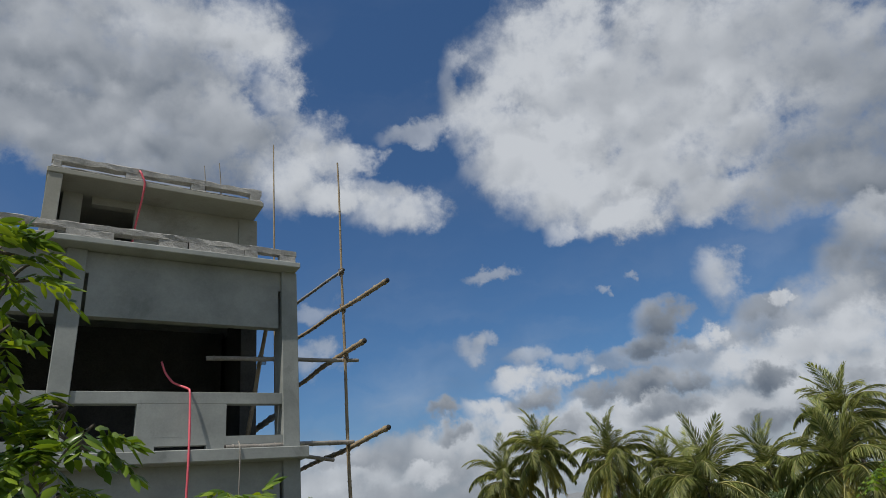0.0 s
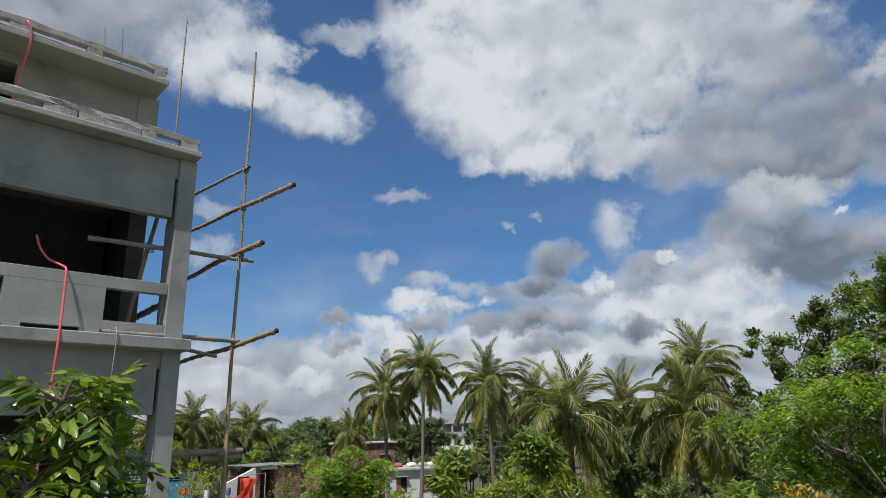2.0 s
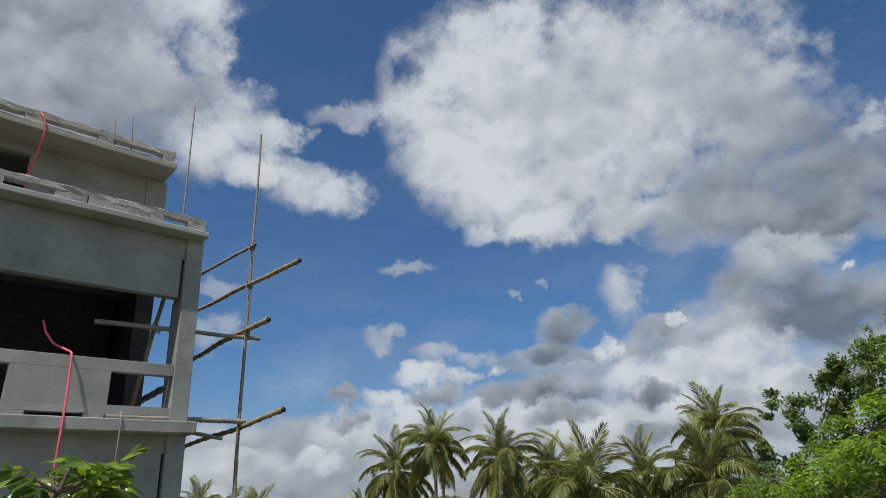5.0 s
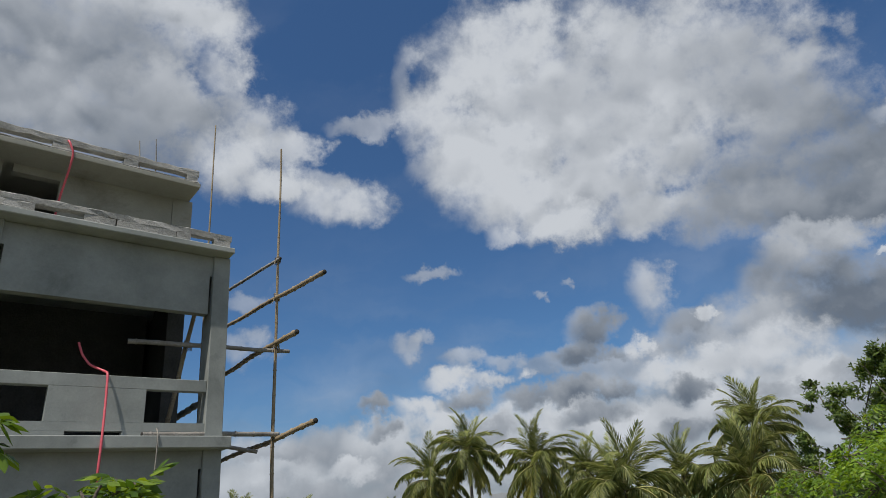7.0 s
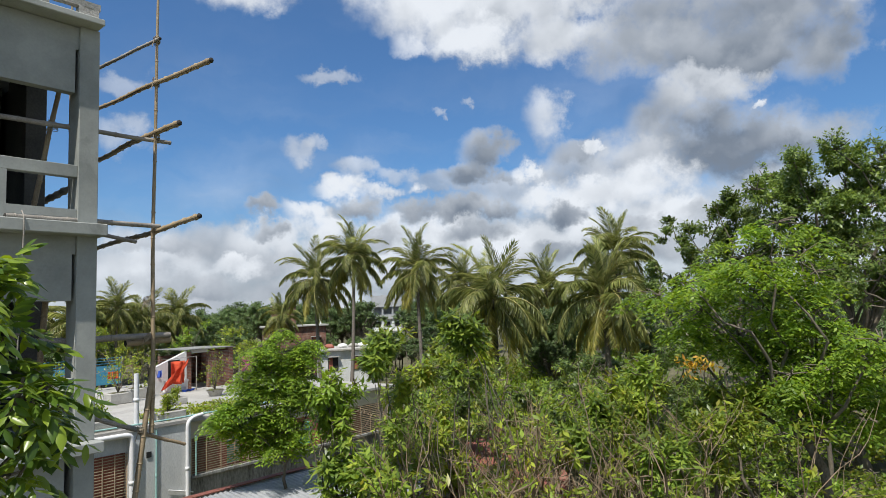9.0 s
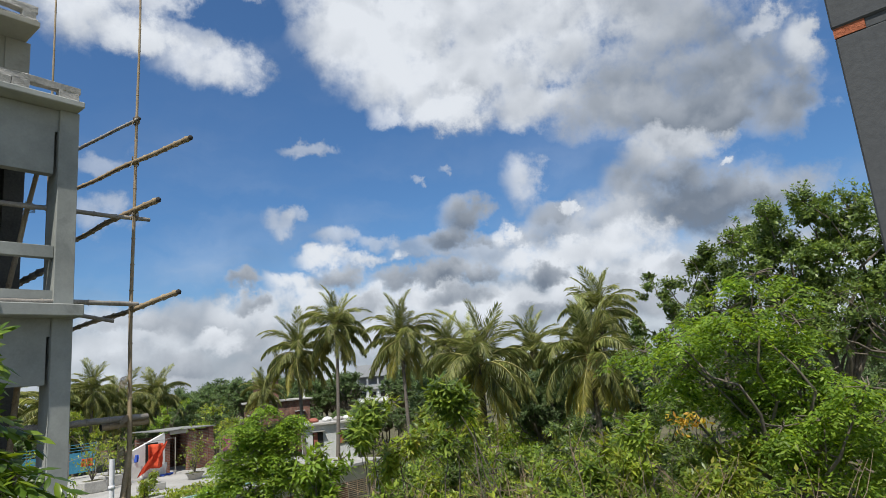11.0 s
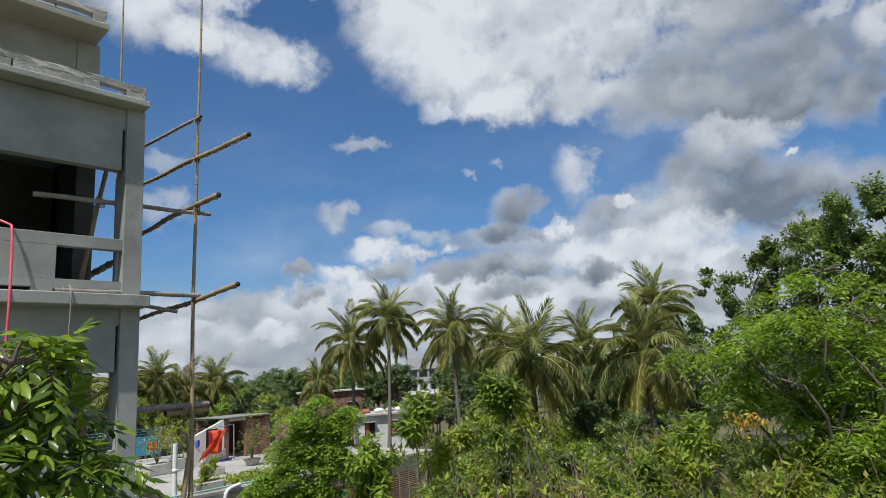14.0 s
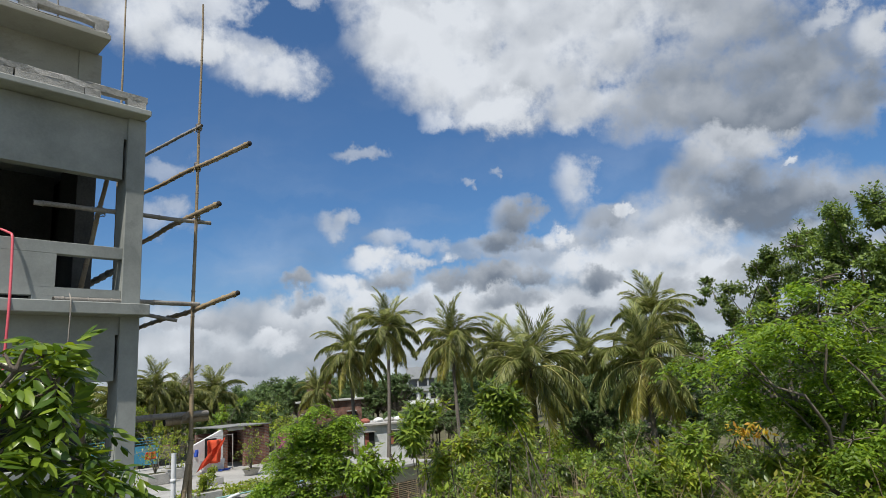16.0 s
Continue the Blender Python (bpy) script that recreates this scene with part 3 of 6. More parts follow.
def layers(rng, c, r, discs, tips, leaf):
    """A bough of flat layered sprays: small shelves of compound leaves one above the other, with air between them."""
    P, out, shelf = [], [], []
    for i in range(discs):
        off = unit(rng.normal(0, 1, 3)) * rng.random() ** 0.35 * np.array([r[0], r[1], r[2]])
        rad = r[0] * rng.uniform(0.32, 0.55)
        a, q = rng.uniform(0, 6.28, tips), np.sqrt(rng.random(tips)) * rad
        lean = rng.normal(0, 0.28, 2) - 0.5 * unit((np.asarray(c) + off)[:2])
        p = np.stack([np.cos(a) * q, np.sin(a) * q, np.zeros(tips)], -1)
        p[:, 2] = p[:, :2] @ lean - 0.8 * q * q / rad + rng.normal(0, 0.03, tips)
        P.append(np.asarray(c) + off + p)
        out.append(np.stack([np.cos(a), np.sin(a), np.full(tips, -0.15)], -1))
        shelf.append(np.asarray(c) + off)
    P, out = np.concatenate(P), np.concatenate(out)
    per = 4
    turn_ = rng.normal(0, 1.0, (len(P), per)) + np.linspace(-1.5, 1.5, per)
    o = np.repeat(out, per, 0)
    ca, sa = np.cos(turn_.ravel()), np.sin(turn_.ravel())
    o = np.stack([o[:, 0] * ca - o[:, 1] * sa, o[:, 0] * sa + o[:, 1] * ca, o[:, 2] + rng.normal(0, 0.12, len(o))], -1)
    return sprays(rng, np.repeat(P, per, 0), o, leaf * 3.6, 5, leaf, leaf * 0.42, 0.55), shelf


def in_clump(rng, c, r, n, shell=0.45):
    g = unit(rng.normal(0, 1, (n, 3)))
    g[:, 2] = np.where(rng.random(n) < 0.5, np.abs(g[:, 2]), g[:, 2])
    return np.asarray(c) + g * np.asarray(r) * (rng.random(n) ** shell)[:, None], g


def joined(pieces):
    V, Fc, base = [], [], 0
    for v, f in pieces:
        V.append(v)
        Fc.append(f + base)
        base += len(v)
    return np.concatenate(V), np.concatenate(Fc)


def bent(rng, a, b, n=5, sag=0.12):
    a, b = np.asarray(a, float), np.asarray(b, float)
    t = np.linspace(0, 1, n)[:, None]
    off = rng.normal(0, sag, 3) * np.linalg.norm(b - a)
    return a + (b - a) * t + off * (t * (1 - t) * 2) + rng.normal(0, 0.02, (n, 3)) * np.linalg.norm(b - a) * t * (1 - t) * 4


def tree(name, label, base, fork, clumps, kind, leaf_mat, radius=0.16, seed=1, density=1.0, leaf=0.14, bark=None, twigs=5, group=""):
    """A tree from its foot and the height of its fork, with a crown of clumps (x, y, z, rx, ry, rz) in its own metres."""
    rng = np.random.default_rng(seed)
    root = empty(name, pose(*base), label, "tree", group)
    foot, top = np.array([0, 0, -0.1]), np.array([*(np.mean([c[:2] for c in clumps], 0) * 0.25), fork])
    paths = [(bent(rng, foot, top, 7, 0.05), np.linspace(radius, radius * 0.7, 7))]
    pieces = []
    stride = 1 if len(clumps) <= 26 else 3
    for i, c in enumerate(clumps):
        cen, r = np.array(c[:3], float), np.array(c[3:], float)
        if i % stride == 0:
            paths.append((bent(rng, top, cen, 8, 0.22), np.linspace(radius * 0.42, radius * 0.1, 8)))
        area = (r[0] * r[1] * r[2]) ** (2 / 3)
        n = int(area * 105 * density)
        for p, _ in zip(*in_clump(rng, cen, r * 0.85, twigs)):
            paths.append((bent(rng, cen, p, 4, 0.1), np.linspace(radius * 0.13, 0.012, 4)))
        if kind == "feather":
            got, shelf = layers(rng, cen, r, max(3, int(round(1.9 * density * r[0]))), 6, leaf)
            pieces.append(got)
            paths += [(bent(rng, cen, q, 4, 0.1), np.linspace(radius * 0.13, 0.008, 4)) for q in shelf]
            continue
        P, g = in_clump(rng, cen, r, n)
        keep = np.array([noise.noise(Vector(p * 1.3 + seed)) for p in P]) > -0.16
        P, g = P[keep], g[keep]
        if kind == "long":
            P, g = P[:len(P) * 6 // 10], g[:len(P) * 6 // 10]
            pieces.append(whorls(rng, P, g * 0.6 + np.array([0, 0, 0.6]), 10, leaf * 1.25, leaf * 0.4, 80, 0.45))
        else:
            P, g = P[:len(P) * 6 // 10], g[:len(P) * 6 // 10]
            pieces.append(whorls(rng, P, g + np.array([0, 0, 0.45]), 9, leaf, leaf * 0.52, 78, 0.2))
    v, f = tubes(paths, 6)
    mesh_object("trunk", v, f, bark or BARK, root, smooth=True)
    v, f = joined(pieces)
    mesh_object("crown", v, f, leaf_mat, root)
    return root


def at(az, el, r):
    """The place r metres off across the ground in a direction from the camera, at that height."""
    a = radians(az)
    return (-r * math.sin(a), r * math.cos(a), EYE[2] + r * math.tan(radians(el)))

# ---- ground ----
rng0 = np.random.default_rng(5)
gx = np.concatenate([-np.geomspace(2000, 60, 14), np.linspace(-50, 50, 41), np.geomspace(60, 2000, 14)])
GX, GY = np.meshgrid(gx, gx + 20)
GZ = np.array([noise.noise(Vector((x * 0.12, y * 0.12, 0))) * 0.25 if abs(x) < 60 and abs(y) < 80 else 0.0 for x, y in zip(GX.ravel(), GY.ravel())])
gi = np.arange(len(gx) ** 2).reshape(len(gx), -1)
gf = np.stack([gi[:-1, :-1], gi[:-1, 1:], gi[1:, 1:], gi[1:, :-1]], -1).reshape(-1, 4)
tagged(mesh_object("ground", np.stack([GX.ravel(), GY.ravel(), GZ], -1), gf, SOIL, smooth=True), "dry bare soil with patches of grass and leaf litter", "ground", kind="structure")

# the terrace of the building on which the camera stands, and its corner pillar
deck = empty("terrace", Matrix(), "grey cement terrace floor with a plain pillar", "terrace", kind="structure")
part("floor_slab", box((-0.45, -6.0, 5.1), (2.4, 1.0, 5.40), 0.02), PLASTER, deck)
part("support_wall", box((-0.4, -5.9, -0.1), (2.3, 0.9, 5.1), 0.02), PLASTER, deck)
PX, PY = 1.962, 1.543
pil = empty("pillar", pose(PX, PY, 5.40, 0, 0, -60), "dark grey plastered pillar with a chipped brick strip", "pillar")
part("lower_shaft", box((0, 0.004, -5.5), (0.5, 0.45, 2.63), 0.006), PILLAR, pil)
part("brick_strip", box((0.0, 0.003, 2.63), (0.095, 0.44, 2.665)), BRICK_CHIP, pil, "exposed orange brick strip")
part("joint_infill", box((0.096, 0.006, 2.63), (0.49, 0.44, 2.665)), PILLAR, pil)
part("upper_shaft", box((-0.004, -0.004, 2.665), (0.505, 0.455, 5.6), 0.006), PILLAR, pil)

# ---- the unfinished building: local x runs along its front towards the camera's left, y goes out of the front ----
FRONT = pose(-2.657, 9.951, 2.0, 0, 0, -144.5)      # heights below are counted from 2 m over the ground


def fb(u0, u1, v0, v1, z0, z1, bevel=0.006, bm=None):
    return box((min(u0, u1), min(v0, v1), z0), (max(u0, u1), max(v0, v1), z1), bevel, bm)


unfinished = empty("unfinished_building", FRONT, "unfinished grey cement-plastered house with open storeys and bamboo scaffold", "building")
DEPTH = 6.2
LEVELS = ((-0.04, 3.25, 3.40), (-0.05, 6.275, 6.445), (0.02, 9.40, 9.495))
for u0, z0, z1 in LEVELS:
    part("floor_slab", fb(u0, 8.2, 0.25, -DEPTH - 0.1, z0, z1, 0.012), PLASTER, unfinished)
for z0, z1 in ((-2.05, 3.25), (3.40, 6.30), (6.43, 9.40)):
    for u in (0.0, 3.20, 6.40):
        part("column", fb(u, u + 0.268, 0.0, -0.38, z0, z1, 0.008), PLASTER, unfinished)
        part("rear_column", fb(u, u + 0.33, -DEPTH + 0.38, -DEPTH, z0, z1, 0.008), SHADED_CONCRETE, unfinished)
    # inner walls seen through the openings; their shade is in the colour
    part("side_column", fb(0.02, 0.33, -2.2, -3.2, z0, z1, 0.008), SHADED_CONCRETE, unfinished)
    part("side_wall", fb(0.06, 0.22, -3.21, -DEPTH + 0.39, z0, z1, 0.0), SHADED_CONCRETE, unfinished)
    part("rear_wall", fb(0.34, 8.0, -DEPTH + 0.28, -DEPTH + 0.14, z0, z1, 0.0), SHADED_CONCRETE, unfinished)
    part("party_wall", fb(8.0, 8.15, -0.02, -DEPTH + 0.14, z0, z1, 0.0), SHADED_CONCRETE, unfinished)
    part("inner_wall", fb(0.35, 7.99, -3.55, -3.70, z0, z1, 0.0), SHADED_CONCRETE, unfinished)


def storey(z):
    """Drop panels, railing walls with their openings, for the floor at height z."""
    for u0, u1 in ((0.315, 3.15), (3.515, 6.35), (6.72, 8.0)):
        part("drop_panel", fb(u0, u1, -0.05, -0.20, z + 1.96, z + 2.62, 0.0), PLASTER, unfinished)
        part("lintel_beam", fb(u0 - 0.044, u1 + 0.048, -0.05, -0.20, z + 2.62, z + 2.96 if z > 5 else z + 2.874, 0.0), PLASTER, unfinished)
        part("top_rail", fb(u0 - 0.044, u1 + 0.048, -0.03, -0.16, z + 0.705, z + 0.88, 0.006), PLASTER, unfinished)
        part("bottom_rail", fb(u0 - 0.044, u1 + 0.048, -0.031, -0.159, z + 0.115, z + 0.235, 0.0), PLASTER, unfinished)
        a, b = u0 + 0.815, min(u0 + 2.045, u1)
        part("railing_panel", fb(a, b, -0.030, -0.16, z + 0.235, z + 0.705, 0.0), PLASTER, unfinished)
        part("curb", fb(u0 - 0.044, u0 + 1.085, -0.032, -0.158, z + 0.002, z + 0.115, 0.0), PLASTER, unfinished)
        part("curb", fb(min(u0 + 1.785, u1), u1 + 0.048, -0.032, -0.158, z + 0.002, z + 0.115, 0.0), PLASTER, unfinished)


storey(6.43)
storey(3.40)
for u0, u1 in ((0.36, 3.17), (3.56, 8.0)):
    part("ground_wall", fb(u0, u1, -0.06, -0.2, -2.05, 3.25, 0.0), PLASTER, unfinished)


def parapet(u0, u1, v, z, blocks, seed):
    part("parapet_curb", rough_bar((u0, v - 0.16, z + 0.001), (u1, v, z + 0.03), 0.2, 0.008, seed), ROUGH_CONCRETE, unfinished)
    part("parapet_rail", rough_bar((u0, v - 0.15, z + 0.14), (u1, v - 0.02, z + 0.25), 0.18, 0.011, seed + 1), ROUGH_CONCRETE, unfinished)
    for i, (a, w) in enumerate(blocks):
        part("parapet_block", rough_bar((a, v - 0.145, z + 0.02), (a + w, v - 0.022, z + 0.15), 0.12, 0.009, seed + 2 + i), ROUGH_CONCRETE, unfinished)


parapet(0.08, 8.1, 0.24, 9.47, ((0.10, 0.27), (0.75, 0.22), (0.98, 0.86), (1.86, 0.42), (2.9, 0.62), (4.3, 0.3), (5.4, 0.4), (6.8, 0.4)), 20)
part("parapet_side_rail", rough_bar((0.09, -DEPTH, 9.61), (0.21, 0.085, 9.72), 0.3, 0.01, 40), ROUGH_CONCRETE, unfinished)
for i, v in enumerate((-0.9, -2.3, -3.8, -5.4)):
    part("parapet_block", rough_bar((0.095, v, 9.471), (0.205, v + 0.25, 9.615), 0.12, 0.008, 50 + i), ROUGH_CONCRETE, unfinished)

# stair room on the roof
PR0, PR1 = 0.52, 3.88
part("stair_room_roof", fb(PR0, PR1, -0.20, -3.9, 10.74, 10.83, 0.01), PLASTER_PENT, unfinished)
part("stair_room_wall", fb(0.80, 2.55, -0.80, -0.94, 9.47, 10.74, 0.004), PLASTER_PENT, unfinished)
part("stair_room_wall", fb(2.55, 3.20, -0.80, -0.94, 10.60, 10.74, 0.0), PLASTER_PENT, unfinished)
part("stair_room_wall", fb(0.46, 0.58, -1.12, -3.7, 9.47, 10.74, 0.0), PLASTER_PENT, unfinished)
part("stair_room_wall", fb(3.66, 3.86, -0.22, -3.7, 9.47, 10.739, 0.004), PLASTER_PENT, unfinished)
part("stair_room_wall", fb(0.6, 3.65, -3.6, -3.72, 9.47, 10.74, 0.0), PLASTER_PENT, unfinished)
part("stair_room_column", fb(0.46, 0.80, -0.78, -1.12, 9.47, 10.74, 0.006), PLASTER_PENT, unfinished)
part("stair_room_column", fb(3.34, 3.62, -0.76, -1.05, 9.47, 10.74, 0.006), PLASTER_PENT, unfinished)
parapet(PR0 + 0.03, PR1 - 0.04, -0.21, 10.83, ((PR0 + 0.05, 0.18), (1.55, 0.22), (2.55, 0.24), (PR1 - 0.18, 0.12)), 60)

# ---- scaffold ----


def pole(name, a, b, r0, r1, mat, label, wob=0.02, seed=0, knots=0.33, thick_end=True):
    """A bamboo pole with its joints, from a to b in the building's frame."""
    rng = np.random.default_rng(seed + 100)
    a, b = np.array(a, float), np.array(b, float)
    length = np.linalg.norm(b - a)
    root = empty(name, FRONT, label, "bamboo pole", "bamboo scaffold poles")
    n = max(3, int(length / 0.12))
    t = np.linspace(0, 1, n)
    ph = rng.uniform(0, 6, 6)
    def centre(t):
        w = np.stack([np.sin(t * 5 + ph[i]) + 0.5 * np.sin(t * 13 + ph[i + 3]) for i in range(3)], -1) * wob
        return a + (b - a) * t[:, None] + w * (t * (1 - t) * 2)[:, None]
    v, f = tubes([(centre(t), r0 + (r1 - r0) * t)], 8)
    mesh_object("cane", v, f, mat, root, smooth=True)
    ks = np.arange(0.12, length, knots) / length
    ring = []
    for k in ks:
        tt = np.array([k - 0.012 / length, k, k + 0.012 / length])
        r = r0 + (r1 - r0) * k
        ring.append((centre(tt), [r * 1.02, r * 1.28, r * 1.02]))
    v, f = tubes(ring, 8)
    tagged(mesh_object("joints", v, f, mat, root, smooth=True), kind="stuff")
    for e, r, s in ((a, r0, -1), (b, r1, 1)):
        d = (b - a) / length
        v, f = tubes([([e - d * 0.01 * s, e + d * 0.004 * s, e + d * 0.005 * s], [r * 0.98, r * 0.96, 0.001])], 8)
        mesh_object("cut_end", v, f, CUT_END, root)
    return root


pole("scaffold_upright", (-0.95, -0.33, 3.3), (-1.035, -0.30, 12.11), 0.038, 0.018, BAMBOO, "tall tan bamboo upright lashed with rope", 0.035, 1, 0.42)
pole("scaffold_upright", (-0.06, -0.34, -2.0), (-0.97, -0.31, 4.4), 0.05, 0.04, BAMBOO, "leaning tan bamboo upright lashed to a taller one", 0.02, 2, 0.4)
pole("scaffold_upright", (-0.46, -2.5, -2.0), (-0.44, -2.5, 13.8), 0.05, 0.014, BAMBOO, "thin bamboo upright behind the building", 0.04, 3, 0.4)
pole("scaffold_ledger", (-0.98, -0.16, 9.66), (-0.98, -3.6, 9.98), 0.028, 0.032, BAMBOO_GREY, "grey bamboo ledger running along the side wall", 0.03, 4)
pole("scaffold_ledger", (-0.98, 1.46, 8.80), (-0.98, -3.4, 9.16), 0.040, 0.034, BAMBOO, "brown bamboo ledger with a dark cut end", 0.04, 5)
pole("scaffold_ledger", (-0.98, 0.50, 8.08), (-0.98, -3.4, 8.12), 0.046, 0.040, BAMBOO, "brown bamboo ledger with a dark cut end", 0.04, 6)
pole("scaffold_ledger", (-0.98, 1.11, 6.535), (-0.98, -3.4, 6.395), 0.042, 0.036, BAMBOO, "brown bamboo ledger with a dark cut end", 0.04, 7)
pole("scaffold_putlog", (1.37, -0.42, 7.94), (-1.27, -0.39, 8.00), 0.040, 0.034, BAMBOO_GREY, "pale grey bamboo lying through the side opening", 0.02, 8)
pole("scaffold_putlog", (1.17, 0.10, 6.475), (-1.03, -0.26, 6.55), 0.040, 0.036, BAMBOO_GREY, "pale grey bamboo resting on the floor ledge", 0.012, 9)
pole("scaffold_putlog", (0.6, -0.7, 6.55), (-0.72, -0.38, 6.29), 0.034, 0.03, BAMBOO_GREY, "short grey bamboo sticking out under the ledge", 0.01, 10)
pole("scaffold_putlog", (0.75, -0.42, 4.80), (-1.27, -0.40, 4.80), 0.050, 0.046, BAMBOO_GREY, "thick grey bamboo through the lower opening", 0.02, 11)
pole("scaffold_putlog", (-0.6, -0.46, 4.70), (-1.30, -0.46, 4.72), 0.05, 0.046, BAMBOO, "short tan bamboo tied beside a grey one", 0.01, 12)
pole("scaffold_brace", (-0.1, -0.5, 3.66), (-0.80, -0.44, 3.36), 0.04, 0.04, BAMBOO_GREY, "dark bamboo brace near the lower ledge", 0.01, 13)
pole("scaffold_brace", (-0.78, -0.38, 3.33), (-1.52, -0.38, 3.02), 0.03, 0.026, BAMBOO, "thin tan bamboo brace", 0.01, 14)
pole("scaffold_prop", (0.62, -0.9, 6.43), (0.30, -0.75, 8.60), 0.038, 0.034, BAMBOO, "leaning bamboo prop inside the opening", 0.015, 15)
pole("scaffold_prop", (0.55, -0.75, 3.40), (0.38, -0.7, 6.28), 0.045, 0.04, BAMBOO, "leaning bamboo prop inside the lower opening", 0.015, 16)
pole("scaffold_ledger", (-0.25, -1.0, 7.34), (-0.25, -3.3, 7.30), 0.055, 0.055, BAMBOO_GREY, "dark plank-like bamboo bundle along the side", 0.02, 17)
for i, (u, v, z0, z1) in enumerate(((1.52, -0.35, 10.85, 11.46), (1.26, -0.35, 10.85, 11.58))):
    rod = empty("roof_rod", FRONT, "thin upright rod on the stair room roof", "rod", "roof rods")
    v_, f_ = tubes([([(u - 0.02, v, z0), (u, v, (z0 + z1) / 2), (u + 0.03, v, z1)], [0.012, 0.011, 0.008])], 6)
    mesh_object("shaft", v_, f_, BAMBOO_GREY, rod)


def lashing(u, v, z, r=0.07, seed=0):
    rng = np.random.default_rng(seed)
    root = empty("rope_lashing", FRONT, "pale jute rope wound round crossing bamboo", "rope", "rope lashings")
    t = np.linspace(0, 2 * np.pi * 5, 60)
    pts = np.stack([u + np.cos(t) * r * (1 + 0.1 * np.sin(t * 3)), v + np.sin(t) * r, z + (t / t[-1] - 0.5) * 0.10 + 0.035 * np.sin(t + seed)], -1)
    v_, f_ = tubes([(pts + rng.normal(0, 0.003, pts.shape), np.full(60, 0.006))], 5)
    mesh_object("winding", v_, f_, ROPE, root, smooth=True)
    tail = np.array([u + r, v + 0.02, z]) + np.linspace(0, 1, 5)[:, None] * np.array([0.05, 0.03, -0.14])
    v_, f_ = tubes([(tail, np.full(5, 0.006))], 5)
    mesh_object("tail", v_, f_, ROPE, root)


for i, (u, z) in enumerate(((-1.0, 9.68), (-0.99, 8.95), (-1.0, 8.06), (-0.975, 6.53), (-0.86, 5.35), (-0.87, 4.78), (-0.84, 4.3), (-0.78, 3.36))):
    lashing(u, -0.32, z, 0.048, i)
lashing(0.40, -0.66, 8.02, 0.06, 20)


def cord(name, pts, r, mat, label, category):
    root = empty(name, FRONT, label, category)
    pts = np.array(pts, float)
    t = np.linspace(0, len(pts) - 1, len(pts) * 6)
    fine = np.stack([np.interp(t, np.arange(len(pts)), pts[:, k]) for k in range(3)], -1)
    for _ in range(3):
        fine[1:-1] = (fine[:-2] + 2 * fine[1:-1] + fine[2:]) / 4
    v_, f_ = tubes([(fine, np.full(len(fine), r))], 8)
    mesh_object("line", v_, f_, mat, root, smooth=True)


cord("red_hose", [(2.02, -0.4, 7.85), (1.97, -0.33, 7.66), (1.87, -0.24, 7.49), (1.70, -0.10, 7.385), (1.675, 0.03, 7.33), (1.68, 0.13, 6.9), (1.70, 0.28, 6.3), (1.72, 0.31, 5.2), (1.75, 0.30, 4.2), (1.75, 0.25, 3.0)], 0.017, HOSE, "red plastic hose hanging over the railing", "hose")
cord("red_hose", [(2.55, -0.9, 9.6), (2.56, -0.5, 10.1), (2.52, -0.28, 10.5), (2.50, -0.175, 10.80), (2.58, -0.19, 11.0), (2.6, -0.3, 11.09)], 0.017, HOSE, "red plastic hose hanging from the stair room roof", "hose")
cord("hanging_cord", [(1.0, 0.17, 6.55), (1.0, 0.27, 6.46), (1.0, 0.27, 6.2), (1.01, 0.22, 5.2), (1.02, 0.2, 4.6)], 0.010, BAMBOO_GREY, "thin dark cord tied to the ledge bamboo", "cord")

# ---- the neighbour's low house: local x along its wall, y to the back, z over the ground ----
HOUSE = pose(-3.58, 25.63, 0, 0, 0, 36.87)
house = empty("low_house", HOUSE, "low whitewashed house with flat cement roof terrace and barred windows", "house")
ROOF = 3.40


def hb(a0, a1, b0, b1, z0, z1, bevel=0.01, bm=None):
    return box((a0, b0, z0), (a1, b1, z1), bevel, bm)


part("roof_slab", hb(-9.0, 11.0, -0.12, 16.0, ROOF - 0.14, ROOF, 0.015), ROOF_CEMENT, house)
part("side_wall", hb(-9.0, -2.35, 0.03, 0.25, -0.1, 0.9), HOUSE_WALL, house)
part("side_wall", hb(-9.0, -3.6, 0.03, 0.25, 0.9, 2.6, 0.0), HOUSE_WALL, house)
part("side_wall", hb(-9.0, -2.35, 0.03, 0.25, 2.6, ROOF - 0.14, 0.0), HOUSE_WALL, house)
part("front_wall", hb(-2.35, -0.05, -0.06, 0.2, -0.1, ROOF - 0.14), HOUSE_WALL, house)
part("sill_wall", hb(-0.05, 11.0, 0.02, 0.26, -0.1, 1.25), MOULDY, house)
part("ledge", hb(-0.05, 11.0, -0.12, 0.26, 1.18, 1.29), MOULDY, house)
part("head_wall", hb(-0.05, 11.0, 0.03, 0.26, 2.62, ROOF - 0.14), HOUSE_CREAM, house)
part("pier", hb(2.15, 2.45, 0.04, 0.25, 1.29, 2.62, 0.0), TERRACOTTA, house)
part("pier", hb(1.2, 1.5, 0.04, 0.25, 1.29, 2.62, 0.0), TERRACOTTA, house)
part("pier", hb(4.3, 6.2, 0.04, 0.25, 1.29, 2.62, 0.0), TERRACOTTA, house)
part("room_back", hb(-8.9, 10.9, 2.2, 2.35, 0, ROOF - 0.15, 0.0), TERRACOTTA, house)
part("end_wall", hb(10.75, 11.0, 0.27, 15.9, -0.1, ROOF - 0.145, 0.0), HOUSE_WALL, house)
